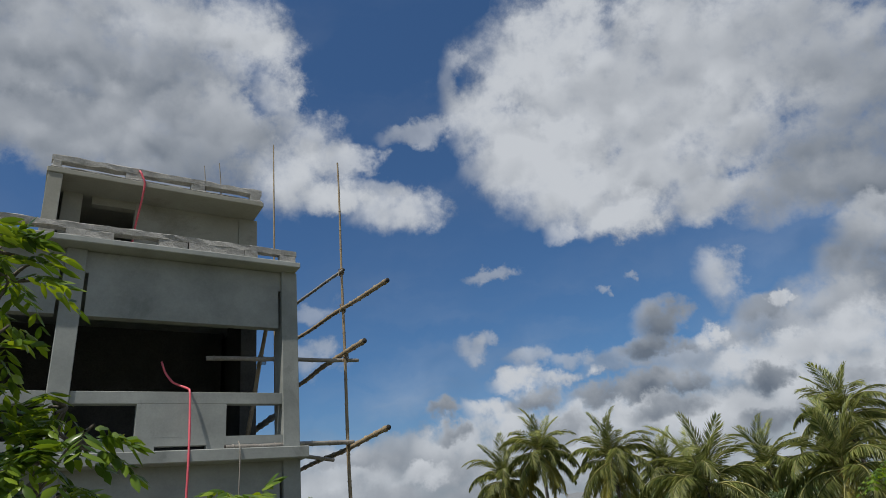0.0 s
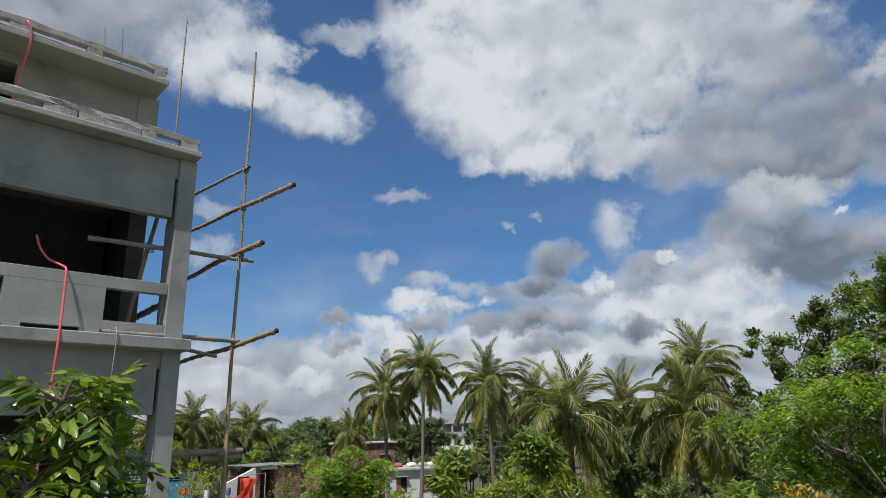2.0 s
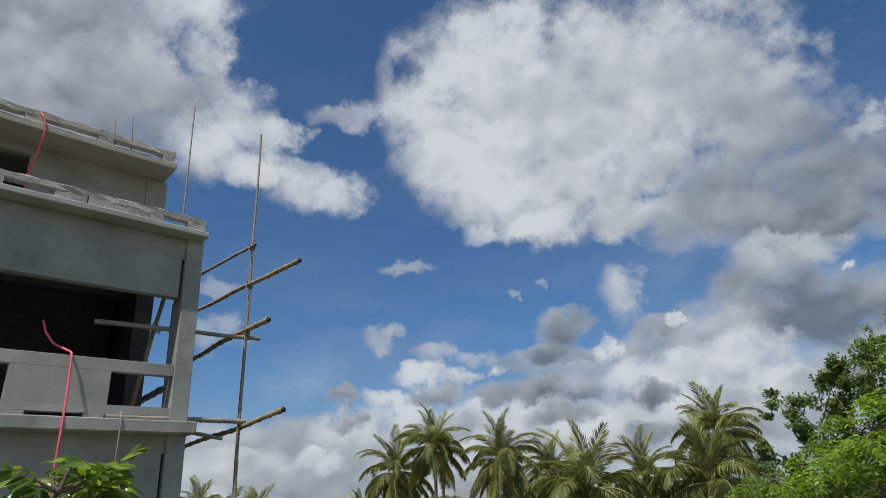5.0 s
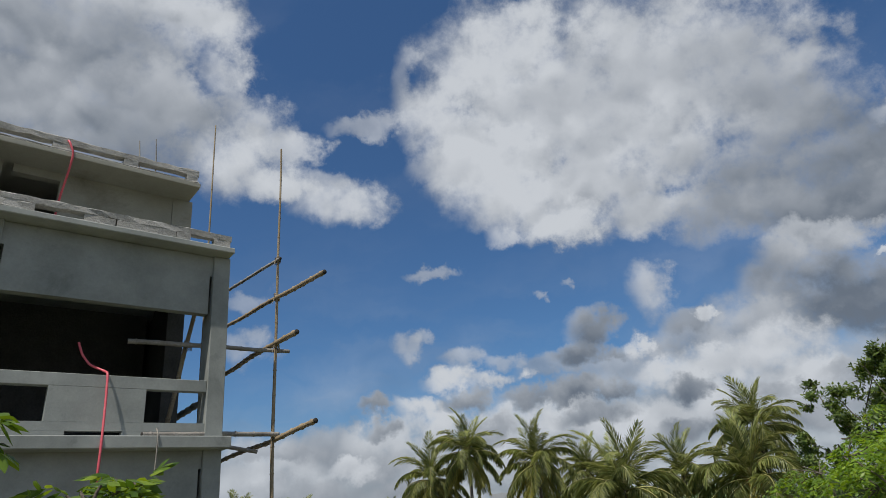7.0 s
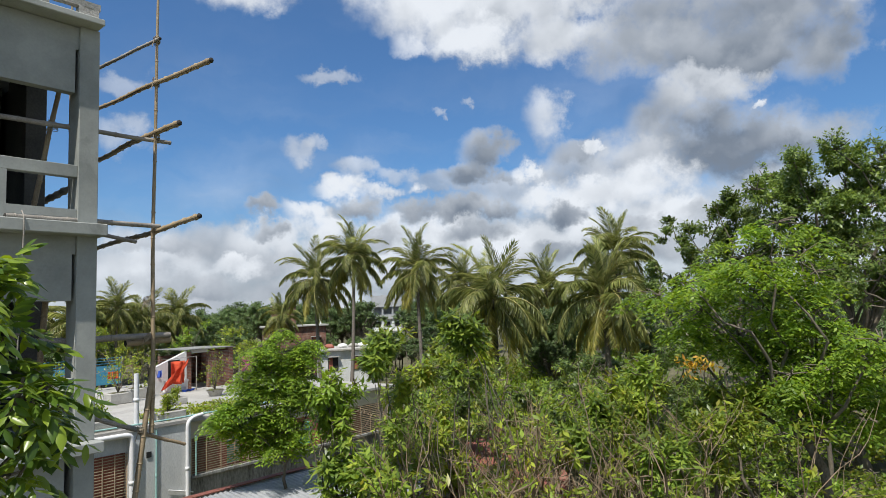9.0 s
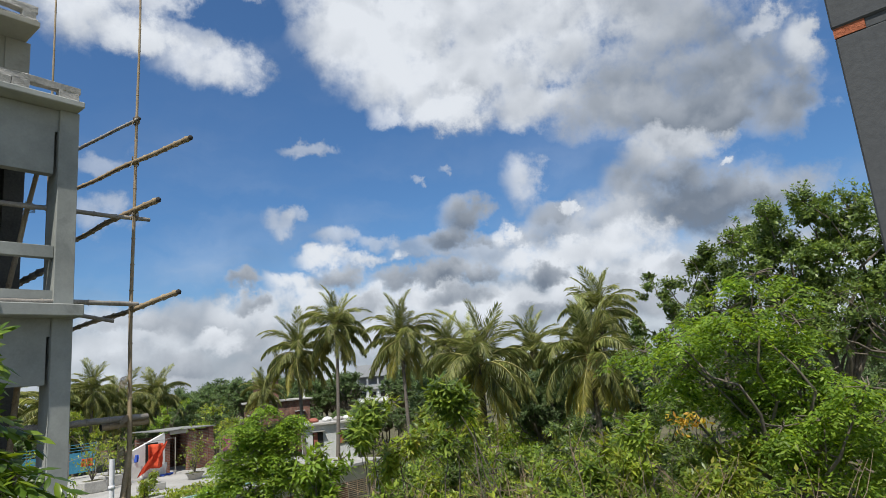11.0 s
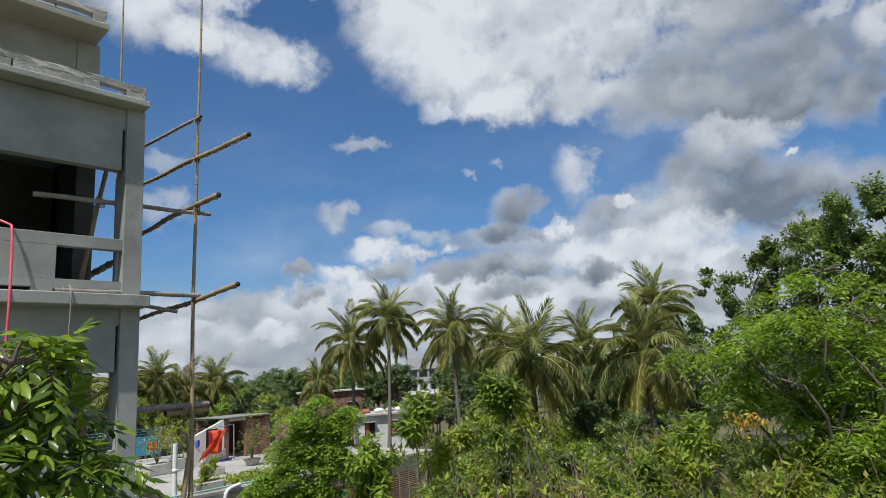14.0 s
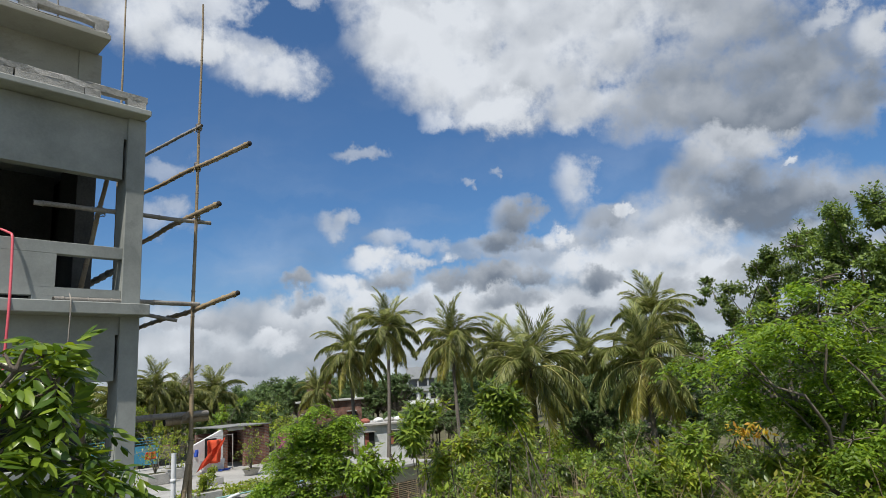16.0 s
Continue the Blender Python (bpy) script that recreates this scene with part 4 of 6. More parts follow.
part("back_wall", hb(-9.0, 10.74, 15.7, 15.9, -0.1, ROOF - 0.145, 0.0), HOUSE_WALL, house)
part("shutter_panel", hb(1.52, 2.12, 0.10, 0.14, 1.40, 2.5, 0.01), GREEN_MESH, house, "green mesh window panel")
part("shutter_panel", hb(5.0, 5.6, 0.0, 0.035, 1.45, 2.4, 0.01), GREEN_MESH, house, "green mesh window panel")


def grille(a0, a1, z0, z1, y, n, uprights):
    g = part("window_grille", hb(a0, a1, y, y + 0.05, z0 - 0.05, z0, 0.0), BAR_PAINT, house, "tan barred window grille")
    bar = box((a0, y - 0.012, -0.012), (a1, y + 0.012, 0.012))
    me = bpy.data.meshes.new("bar")
    bar.to_mesh(me)
    bar.free()
    me.materials.append(BAR_PAINT)
    for i in range(n):
        ob = new("bar", me)
        ob.parent = g
        ob.location = (0, 0, z0 + (z1 - z0) * (i + 0.5) / n)
    for i in range(uprights):
        a = a0 + (a1 - a0) * i / (uprights - 1)
        up = part("upright_bar", box((a - 0.015, y - 0.028, z0), (a + 0.015, y - 0.013, z1)), BAR_PAINT, g)
    return g


grille(0.0, 4.25, 1.29, 2.62, 0.0, 15, 8)
grille(6.2, 10.5, 1.29, 2.62, 0.0, 15, 8)
grille(-3.58, -2.37, 0.92, 2.58, 0.0, 17, 4)
part("window_curtain", hb(-3.58, -2.37, 0.3, 0.34, 0.9, 2.6, 0.0), TERRACOTTA, house)


def pipe(name, pts, r, mat, label):
    root = empty(name, HOUSE, label, "pipe", "drain pipes")
    pts = np.array(pts, float)
    fine = [pts[0]]
    for p, q in zip(pts[:-1], pts[1:]):
        n = max(2, int(np.linalg.norm(q - p) / 0.12))
        fine += [p + (q - p) * (i / n) for i in range(1, n + 1)]
    fine = np.array(fine)
    for _ in range(2):
        fine[1:-1] = (fine[:-2] + 2 * fine[1:-1] + fine[2:]) / 4
    v, f = tubes([(fine, np.full(len(fine), r))], 10)
    mesh_object("tube", v, f, mat, root, smooth=True)
    mid = (pts[0] + pts[1]) / 2
    d = (pts[1] - pts[0]) / np.linalg.norm(pts[1] - pts[0])
    v, f = tubes([([mid - d * 0.06, mid - d * 0.055, mid + d * 0.055, mid + d * 0.06], [r, r * 1.2, r * 1.2, r])], 10)
    mesh_object("coupling", v, f, mat, root, smooth=True)


pipe("drain_pipe", [(-0.24, -0.16, 0.0), (-0.24, -0.16, 3.25), (-0.12, -0.16, 3.42), (0.40, -0.1, 3.50)], 0.07, WHITE_PVC, "white plastic drain pipe down the house corner")
pipe("drain_pipe", [(-2.27, -0.16, 0.0), (-2.27, -0.16, 3.15), (-2.4, -0.16, 3.2), (-6.0, -0.05, 3.24)], 0.085, WHITE_PVC, "white plastic drain pipe turning along the roof edge")
pipe("vent_pipe", [(-1.96, 0.2, ROOF), (-1.96, 0.2, 5.25)], 0.085, WHITE_PVC, "white plastic vent pipe standing on the roof edge")
pipe("water_pipe", [(-1.38, -0.10, 0.0), (-1.38, -0.10, 3.2)], 0.03, TEAL_PVC, "thin teal pipe on the house wall")
pipe("water_pipe", [(0.10, -0.16, 1.3), (0.10, -0.16, 2.75)], 0.025, TEAL_PVC, "thin teal pipe beside the window")
pipe("water_pipe", [(-6.0, -0.02, ROOF + 0.10), (-1.0, 0.0, ROOF + 0.08), (4.0, 0.1, ROOF + 0.12)], 0.03, TEAL_PVC, "teal pipe lying along the roof edge")
pipe("wall_rail", [(-0.95, -0.12, 1.0), (0.0, -0.12, 0.72)], 0.025, WHITE_PVC, "pale slanting rod on the house wall")
part("wall_vent", hb(-1.72, -1.55, -0.09, -0.06, 2.28, 2.48, 0.0), ROOM_SHADE, house, "small dark square sheet for a shaded vent hole")

# the brick shed on the roof
shed = empty("brick_shed", HOUSE @ pose(0, 0, ROOF), "small red brick rooftop shed with a whitewashed lean-to", "shed")
HB = 9.5


def sb(a0, a1, b0, b1, z0, z1, bevel=0.01):
    return box((a0, HB + b0, z0 - 0.36), (a1, HB + b1, z1 - 0.36), bevel)


part("brick_pier", sb(4.98, 5.25, 0, 0.25, 0.36, 2.35), BRICK, shed)
part("brick_wall", sb(6.25, 7.45, 0, 0.25, 0.36, 2.30), BRICK, shed)
part("brick_pier", sb(7.45, 7.75, -0.03, 0.27, 0.36, 2.45), BRICK, shed)
part("side_wall", sb(7.5, 7.74, 0.28, 3.2, 0.36, 2.35, 0.0), BRICK, shed)
part("back_wall", sb(4.98, 7.49, 3.0, 3.2, 0.36, 2.1, 0.0), BRICK, shed)
# a near-black sheet paints the shade inside the shed
part("inner_dark", sb(5.26, 6.24, 1.8, 1.85, 0.36, 2.2, 0.0), ROOM_SHADE, shed)
part("tin_roof", sb(4.85, 7.85, -0.12, 3.3, 2.46, 2.50, 0.0), MOULDY, shed)
part("lintel", sb(5.25, 6.25, 0.02, 0.2, 2.28, 2.45), ROUGH_CONCRETE, shed)
bm = bmesh.new()
prof = [(3.25, 0.0), (4.97, 0.0), (4.97, 2.05), (3.25, 1.35)]
lo = [bm.verts.new((a, HB, z)) for a, z in prof]
hi = [bm.verts.new((a, HB + 0.2, z)) for a, z in prof]
bm.faces.new(lo[::-1])
bm.faces.new(hi)
for i in range(4):
    bm.faces.new((lo[i], lo[(i + 1) % 4], hi[(i + 1) % 4], hi[i]))
part("whitewashed_wall", bm, CLOTH_WHITE, shed, "whitewashed gable wall")
# no opening here: a near-black sheet on the wall stands for its shade
part("doorway", sb(3.95, 4.6, -0.006, 0.1, 0.9, 2.0, 0.0), ROOM_SHADE, shed, "dark sheet for the shaded doorway")
part("lean_to_roof", box((3.1, HB - 0.15, 1.36), (3.2, HB + 3, 1.40)), BRICK, shed)


def cloth(name, m, w, h, mat, label, seed=0, fold=0.06, under=None):
    rng = np.random.default_rng(seed)
    nx, nz = 14, 8
    X, Z = np.meshgrid(np.linspace(0, w, nx), np.linspace(0, -h, nz))
    Y = np.sin(X / w * rng.uniform(8, 14) + rng.uniform(0, 6)) * fold * (0.4 - Z / h) + rng.normal(0, 0.01, X.shape)
    X = X + Z * rng.uniform(-0.15, 0.15)
    idx = np.arange(nx * nz).reshape(nz, nx)
    f = np.stack([idx[:-1, :-1], idx[1:, :-1], idx[1:, 1:], idx[:-1, 1:]], -1).reshape(-1, 4)
    ob = mesh_object(name, np.stack([X, Y, Z], -1).reshape(-1, 3), f, mat, smooth=True)
    ob.matrix_world = m
    mod = ob.modifiers.new("thick", "SOLIDIFY")
    mod.thickness = 0.012
    return tagged(ob, label, "laundry", "laundry on the roof")


def on_roof(a, b, z=0.0, rz=0.0):
    return HOUSE @ pose(a, b, ROOF + z, 0, 0, rz)


def line(a, b, h=1.5):
    ob = empty("clothes_line", HOUSE, "thin wire clothes line over the roof", "clothes line")
    p, q = np.array([*a, ROOF + h]), np.array([*b, ROOF + h])
    v, f = tubes([(bent(np.random.default_rng(3), p, q, 9, 0.01), np.full(9, 0.012))], 5)
    mesh_object("wire", v, f, BAMBOO_GREY, ob)
    for e in (p, q):
        v, f = tubes([([e + (0, 0, 0.05), e - (0, 0, h)], [0.025, 0.03])], 6)
        mesh_object("post", v, f, BAMBOO_GREY, ob)


line((2.9, 9.0), (5.2, 8.9), 1.75)
line((-6.5, 9.0), (2.2, 9.6), 1.35)
line((7.9, 9.1), (10.2, 9.3), 1.55)
bm = bmesh.new()
grid = []
for i in range(13):
    u = i / 12
    for j in range(7):
        w = j / 6
        z = 0.25 + 1.35 * u ** 0.8 - w * (0.22 + 0.55 * u * (1.1 - u) * 2)
        grid.append(bm.verts.new((u * 1.05 - 0.1 * w, 0.07 * math.sin(9 * u + 3 * w) + 0.04 * math.sin(21 * u), max(0.03, z))))
for i in range(12):
    for j in range(6):
        bm.faces.new((grid[i * 7 + j], grid[i * 7 + 7 + j], grid[i * 7 + 8 + j], grid[i * 7 + 1 + j]))
red_me = bpy.data.meshes.new("red_cloth")
bmesh.ops.solidify(bm, geom=bm.faces[:], thickness=0.008)
bm.to_mesh(red_me)
bm.free()
red_me.materials.append(CLOTH_RED)
red = new("red_cloth", red_me)
red.matrix_world = on_roof(3.35, 8.9, 0.05, -32) @ Matrix.Diagonal((1.2, 1.0, 1.05, 1.0))
tagged(red, "orange-red cloth slung slantwise from a roof line", "cloth", "laundry")
cloth("red_cloth", on_roof(3.75, 8.85, 1.6), 0.8, 1.15, CLOTH_RED, "crumpled orange-red cloth hung on a roof line", 12, 0.2)
cloth("blue_cloth", on_roof(3.2, 9.0, 1.2), 0.16, 0.35, CLOTH_BLUE, "blue cloth hung on a roof line", 3)
cloth("white_cloth", on_roof(3.55, 9.1, 0.62), 1.3, 0.6, CLOTH_WHITE, "white cloth hung low beside the shed", 4)
cloth("grey_cloth", on_roof(-2.0, 9.2, 1.35), 1.1, 1.3, CLOTH_GREY, "grey cloth hung on a roof line", 5, 0.12)
cloth("red_cloth", on_roof(-0.6, 9.4, 1.2), 0.6, 0.22, CLOTH_RED, "red cloth strip on a roof line", 6)
cloth("orange_cloth", on_roof(0.9, 9.4, 1.35), 0.5, 0.35, CLOTH_RED, "red cloth on a roof line", 7)
cloth("pink_cloth", on_roof(8.1, 9.15, 1.5), 1.0, 0.8, CLOTH_PINK, "magenta cloth hung beside the brick shed", 8)
cloth("blue_cloth", on_roof(4.3, 8.7, 0.12), 0.7, 0.1, CLOTH_BLUE, "blue cloth lying on the roof", 9)


def planter(a, b, w, d, h, label, plant=True, seed=0, leaf_mat=None, size=0.5, round_pot=False):
    root = empty("planter", on_roof(a, b), label, "planter", "roof planters")
    if round_pot:
        v, f = tubes([([(0, 0, 0.0), (0, 0, h * 0.9), (0, 0, h * 0.9), (0, 0, h)], [w * 0.32, w * 0.48, w * 0.54, w * 0.54])], 14)
        mesh_object("pot", v, f, ROUGH_CONCRETE, root)
    else:
        part("tub", box((-w / 2, -d / 2, 0), (w / 2, d / 2, h), 0.03), ROUGH_CONCRETE, root)
    part("soil", box((-w * 0.36, -d * 0.36, h * 0.8), (w * 0.36, d * 0.36, h + 0.01)), SOIL, root)
    if plant:
        rng = np.random.default_rng(seed)
        stems = [(bent(rng, (0, 0, h), (rng.normal(0, size * 0.4), rng.normal(0, size * 0.3), h + size * rng.uniform(0.8, 1.9)), 5), np.linspace(0.02, 0.008, 5)) for _ in range(7)]
        v, f = tubes(stems, 5)
        mesh_object("stem", v, f, BARK, root)
        P = np.concatenate([s[0][2:] for s in stems for _ in range(5)])
        P = P + rng.normal(0, size * 0.22, P.shape)
        P[:, 2] = np.maximum(P[:, 2], h)
        v, f = tufts(rng, P, rng.normal(0, 1, P.shape), 4, 0.13, 0.06)
        mesh_object("foliage", v, f, leaf_mat or LEAF_SHRUB, root)


planter(-3.2, 0.5, 1.3, 0.7, 0.35, "low tub planter with yellow-green leaves", True, 1, LEAF_YELLOW, 0.5)
planter(-0.6, 0.6, 1.1, 0.7, 0.32, "grey concrete tub with a thin plant", True, 2, LEAF_SHRUB, 0.3)
planter(1.6, 4.4, 1.0, 0.6, 0.3, "grey concrete tub on the roof", True, 3, LEAF_SHRUB, 0.2)
planter(4.2, 5.4, 0.8, 0.8, 0.3, "round pot with a tall leafy shrub", True, 4, LEAF_SHRUB, 1.0, True)
planter(7.3, 7.0, 0.9, 0.9, 0.4, "round grey pot with a thin tree", True, 5, LEAF_SHRUB, 0.9, True)
planter(9.0, 8.2, 1.0, 1.0, 0.5, "round white pot with a thin shrub", True, 6, LEAF_SHRUB, 0.8, True)
planter(-4.4, 6.0, 0.9, 0.9, 0.5, "grey pot with trailing yellow leaves", True, 7, LEAF_YELLOW, 0.8, True)
planter(-2.2, 7.2, 1.2, 0.8, 0.5, "grey tub with a bushy plant", True, 8, LEAF_SHRUB, 0.8)
planter(0.6, 7.6, 1.0, 0.8, 0.5, "grey tub with a bushy plant", True, 9, LEAF_SHRUB, 0.9)
planter(2.0, 8.8, 0.9, 0.8, 0.5, "grey tub with a bushy plant", True, 10, LEAF_SHRUB, 1.0)
# a bed of creepers along the roof edge
rngc = np.random.default_rng(31)
cp = np.stack([rngc.uniform(-1.2, 6.5, 900), rngc.uniform(0.2, 1.9, 900), ROOF + rngc.uniform(0.02, 0.3, 900)], -1)
cv, cf = tufts(rngc, cp, rngc.normal(0, 1, cp.shape), 4, 0.14, 0.08)
creeper = mesh_object("roof_creeper", cv, cf, LEAF_SHRUB)
creeper.matrix_world = HOUSE
tagged(creeper, "low green creeper bed along the roof edge", "creeper", kind="stuff")
# blue net enclosure at the back of the roof
net = empty("net_enclosure", HOUSE, "blue-green net enclosure on thin posts", "net")
for i in range(8):
    part("net_post", box((-6.0 + i * 1.4, 14.6, ROOF), (-5.95 + i * 1.4, 14.65, ROOF + 1.85)), BAMBOO_GREY, net)
part("net_panel", box((-6.0, 14.61, ROOF + 0.3), (3.85, 14.63, ROOF + 1.35)), BLUE_NET, net)
for k in range(3):
    part("net_wire", box((-6.0, 14.60, ROOF + 1.45 + k * 0.15), (3.85, 14.64, ROOF + 1.48 + k * 0.15)), BLUE_NET, net)


def corrugated(name, m, w, d, drop, mat, label, pitch=0.16, amp=0.022):
    """A sheet of corrugated tin, w along the eave, d down the slope."""
    n = int(w / pitch * 6)
    x = np.linspace(0, w, n)
    z = np.sin(x / pitch * 2 * np.pi) * amp
    rows = np.linspace(0, 1, 4)
    V = np.stack([np.stack([x, np.full(n, -d * r), z - drop * r], -1) for r in rows]).reshape(-1, 3)
    idx = np.arange(n * 4).reshape(4, n)
    f = np.stack([idx[:-1, :-1], idx[1:, :-1], idx[1:, 1:], idx[:-1, 1:]], -1).reshape(-1, 4)
    root = empty(name, m, label, "roof")
    mesh_object("sheet", V, f, mat, root, smooth=True)
    part("ridge_flashing", box((-0.02, -0.12, 0.03), (w, 0.14, 0.06)), RUST_TIN if mat is TIN else TIN, root, "rusty ridge flashing" if mat is TIN else "pale ridge strip")
    return root

# ---- coconut palms ----


def frond_mesh(seed, length, start, bend, hang, old=False):
    """One coconut frond: a rib that leaves the crown at start degrees and bends over by bend degrees, with narrow leaflets on both sides. It grows along +x."""
    rng = np.random.default_rng(seed)
    n = 16
    t = np.linspace(0, 1, n)
    ang = np.radians(start - bend * t ** 1.25)
    sway = np.radians(rng.normal(0, 16)) * t ** 1.5
    step = np.stack([np.cos(ang) * np.cos(sway), np.cos(ang) * np.sin(sway), np.sin(ang)], -1) * length / (n - 1)
    rib = np.concatenate([np.zeros((1, 3)), np.cumsum(step[:-1], 0)])
    v0, f0 = tubes([(rib, np.linspace(0.045, 0.006, n))], 4)
    m = 50
    q = np.linspace(0.13, 1.0, m)
    base = np.stack([np.interp(q, t, rib[:, k]) for k in range(3)], -1)
    tan = unit(np.stack([np.interp(q, t, step[:, k]) for k in range(3)], -1))
    side = unit(np.cross(tan, np.array([0, 1e-3, 1.0])))
    top = np.cross(side, tan)
    PP, DD, NN, LL = [], [], [], []
    for sgn in (-1, 1):
        drop = np.array([0, 0, -hang]) * rng.uniform(0.6, 1.4, (m, 1))
        PP.append(base)
        DD.append(side * sgn * (1.0 - 0.45 * q)[:, None] + tan * (0.55 + 0.6 * q)[:, None] + top * 0.22 + drop + rng.normal(0, 0.09, (m, 3)))
        NN.append(top + side * sgn * -0.3 + rng.normal(0, 0.25, (m, 3)))
        LL.append(length * 0.25 * np.sin(np.pi * (0.2 + 0.74 * q)) ** 0.6 * rng.uniform(0.75, 1.1, m))
    P, D, N, L = (np.concatenate(a) for a in (PP, DD, NN, LL))
    v1, f1 = leaves(P, D, N, L, 0.05, 0.12, 0.30 if hang > 0.3 else 0.12)
    tri = np.concatenate([f0[:, [0, 1, 2]], f0[:, [0, 2, 3]]])
    V, Fc = joined([(v0, tri), (v1, f1)])
    ob = mesh_object("frond", V, Fc, [PALM_RIB, LEAF_PALM_OLD if old else LEAF_PALM], slots=np.r_[np.zeros(len(tri)), np.ones(len(f1))])
    me = ob.data
    bpy.data.objects.remove(ob)
    return me


# from the upright spears in the heart to the fronds that hang along the trunk
RANKS = [[frond_mesh(10 * k + i, length * (0.94 + 0.06 * i), start, bend + 10 * (i - 1), hang, old) for i in range(3)]
         for k, (length, start, bend, hang, old) in enumerate(((3.3, 84, 44, 0.05, False), (3.6, 64, 92, 0.3, False), (3.8, 42, 112, 0.6, False),
                                                             (3.8, 14, 96, 0.85, False), (3.7, -16, 68, 1.0, False), (3.4, -46, 38, 0.8, True)))]


def palm(az, el, r, scale=1.0, seed=0, lean=0.3, nuts=False, fronds=28, old=5, label="tall coconut palm with feathery arching fronds"):
    """A palm whose crown's heart lies in that direction, r metres off."""
    rng = np.random.default_rng(seed + 700)
    heart = np.array(at(az, el, r))
    root = empty("coconut_palm", pose(heart[0], heart[1], 0), label, "palm tree", "coconut palms")
    h = heart[2]
    lx, ly = rng.normal(0, lean * 2, 2)
    t = np.linspace(0, 1, 14)
    pts = np.stack([lx * (1 - t) ** 2, ly * (1 - t) ** 2, h * t - 0.1 * (1 - t)], -1)
    rad = (0.125 + 0.08 * (1 - t) ** 3) * scale * (1 + 0.06 * (np.arange(14) % 2))
    v, f = tubes([(pts, rad)], 9)
    mesh_object("trunk", v, f, PALM_BARK, root, smooth=True)
    yaw = rng.uniform(0, 360)
    for i in range(fronds + old):
        k = min(4, int(5 * (i / fronds) ** 0.9)) if i < fronds else 5
        ob = new("frond", RANKS[k][int(rng.integers(3))])
        ob.parent = root
        if k == 5:
            ob["label"] = "yellowing drooping frond"
        yaw += 137.5 + rng.normal(0, 9)
        size = scale * rng.uniform(0.88, 1.1)
        ob.matrix_local = Matrix.LocRotScale((0, 0, h - 0.1 * (k > 2)), Euler((radians(rng.normal(0, 10)), radians(rng.normal(0, 6)), radians(yaw)), "XYZ"), (size, size, size))
    if nuts:
        for i in range(9):
            bm = bmesh.new()
            bmesh.ops.create_icosphere(bm, subdivisions=2, radius=0.13 * scale)
            a = i * 2.4
            bmesh.ops.transform(bm, matrix=Matrix.Translation((0.27 * math.cos(a), 0.27 * math.sin(a), h - 0.25 - 0.12 * (i % 3))) @ Matrix.Diagonal((1, 1, 1.25, 1)), verts=bm.verts)
            part("coconut", bm, COCONUT, root)
    return root


palm(-2.5, 3.4, 47, 0.92, 1, old=8)
palm(-5.9, 5.3, 44, 0.88, 2, old=6)
palm(-11.7, 3.9, 44, 0.92, 3, old=9)
palm(-18.6, 0.9, 36, 1.05, 4, fronds=30, old=13)
palm(-23.4, 1.5, 48, 0.95, 5)
palm(-28.4, 0.9, 34, 1.0, 6, nuts=True, fronds=30, old=13, label="coconut palm with an orange bunch of coconuts")
palm(-29.7, 4.5, 40, 0.88, 7)
palm(-16.0, 2.6, 50, 0.9, 8)
palm(13.6, 1.2, 58, 0.8, 9)
palm(16.4, 0.2, 56, 0.9, 10)
palm(11.6, 0.2, 62, 0.95, 11)
palm(9.0, 0.6, 66, 0.9, 12)
palm(0.6, 0.2, 72, 0.8, 13)
palm(19.5, 0.6, 60, 1.0, 14)

# ---- trees ----


def crown(rng, n, size, low, r0=0.9, r1=1.5, flat=0.6):
    """n clumps filling an upright oval of half-sizes size whose middle is at height low."""
    out = []
    for _ in range(n):
        g = unit(rng.normal(0, 1, 3)) * rng.random() ** 0.4
        r = rng.uniform(r0, r1)
        out.append((g[0] * size[0], g[1] * size[1], low + g[2] * size[2], r, r, r * flat))
    return out


def tree_at(name, label, az, el, r, size, n, kind, mat, seed, r0=0.9, r1=1.5, radius=0.16, density=1.0, leaf=0.14, bark=None, flat=0.6):
    """A tree whose crown's middle lies in that direction."""
    x, y, z = at(az, el, r)
    rng = np.random.default_rng(seed)
    return tree(name, label, (x, y, 0), max(1.0, z - size[2] * 0.8), crown(rng, n, size, z, r0, r1, flat), kind, mat, radius, seed, density, leaf, bark)


def boughs(name, label, foot, fork, rows, r, kind, mat, seed, radius, density, leaf, flat, deep, twice=2):
    """A tree from its foot (az, r) and its boughs (az, el, half-size), which lie up to deep metres before or behind it."""
    rng = np.random.default_rng(seed)
    x, y, _ = at(foot, 0, r)
    cl = []
    for az, el, s in rows:
        for k in range(twice):
            q = at(az + rng.normal(0, 0.5), el - k * 0.8, r + rng.uniform(-deep, deep))
            cl.append((q[0] - x, q[1] - y, q[2], s, s, s * flat))
    return tree(name, label, (x, y, 0), fork, cl, kind, mat, radius, seed, density, leaf)


# the tall dark tree and the feathery one before it
boughs("broadleaf_tree", "tall dark green broadleaf tree with clumped round leaves", -47.0, 5.0, ((-42.0, 9.7, 0.75), (-44.6, 10.6, 0.85), (-47.5, 11.2, 0.85), (-50.0, 10.7, 0.9), (-52.5, 9.8, 0.9), (-54.5, 8.0, 0.9), (-43.5, 7.7, 0.85), (-46.0, 8.2, 0.95), (-49.0, 8.0, 1.0), (-52.0, 7.0, 1.0), (-44.5, 5.0, 0.9), (-47.5, 5.0, 1.0), (-50.5, 4.5, 1.0), (-54.0, 4.5, 1.0), (-46.0, 2.0, 0.9), (-50.0, 1.5, 1.0)), 27, "tuft", LEAF_DARK, 11, 0.2, 3.0, 0.17, 0.85, 1.8, 3)
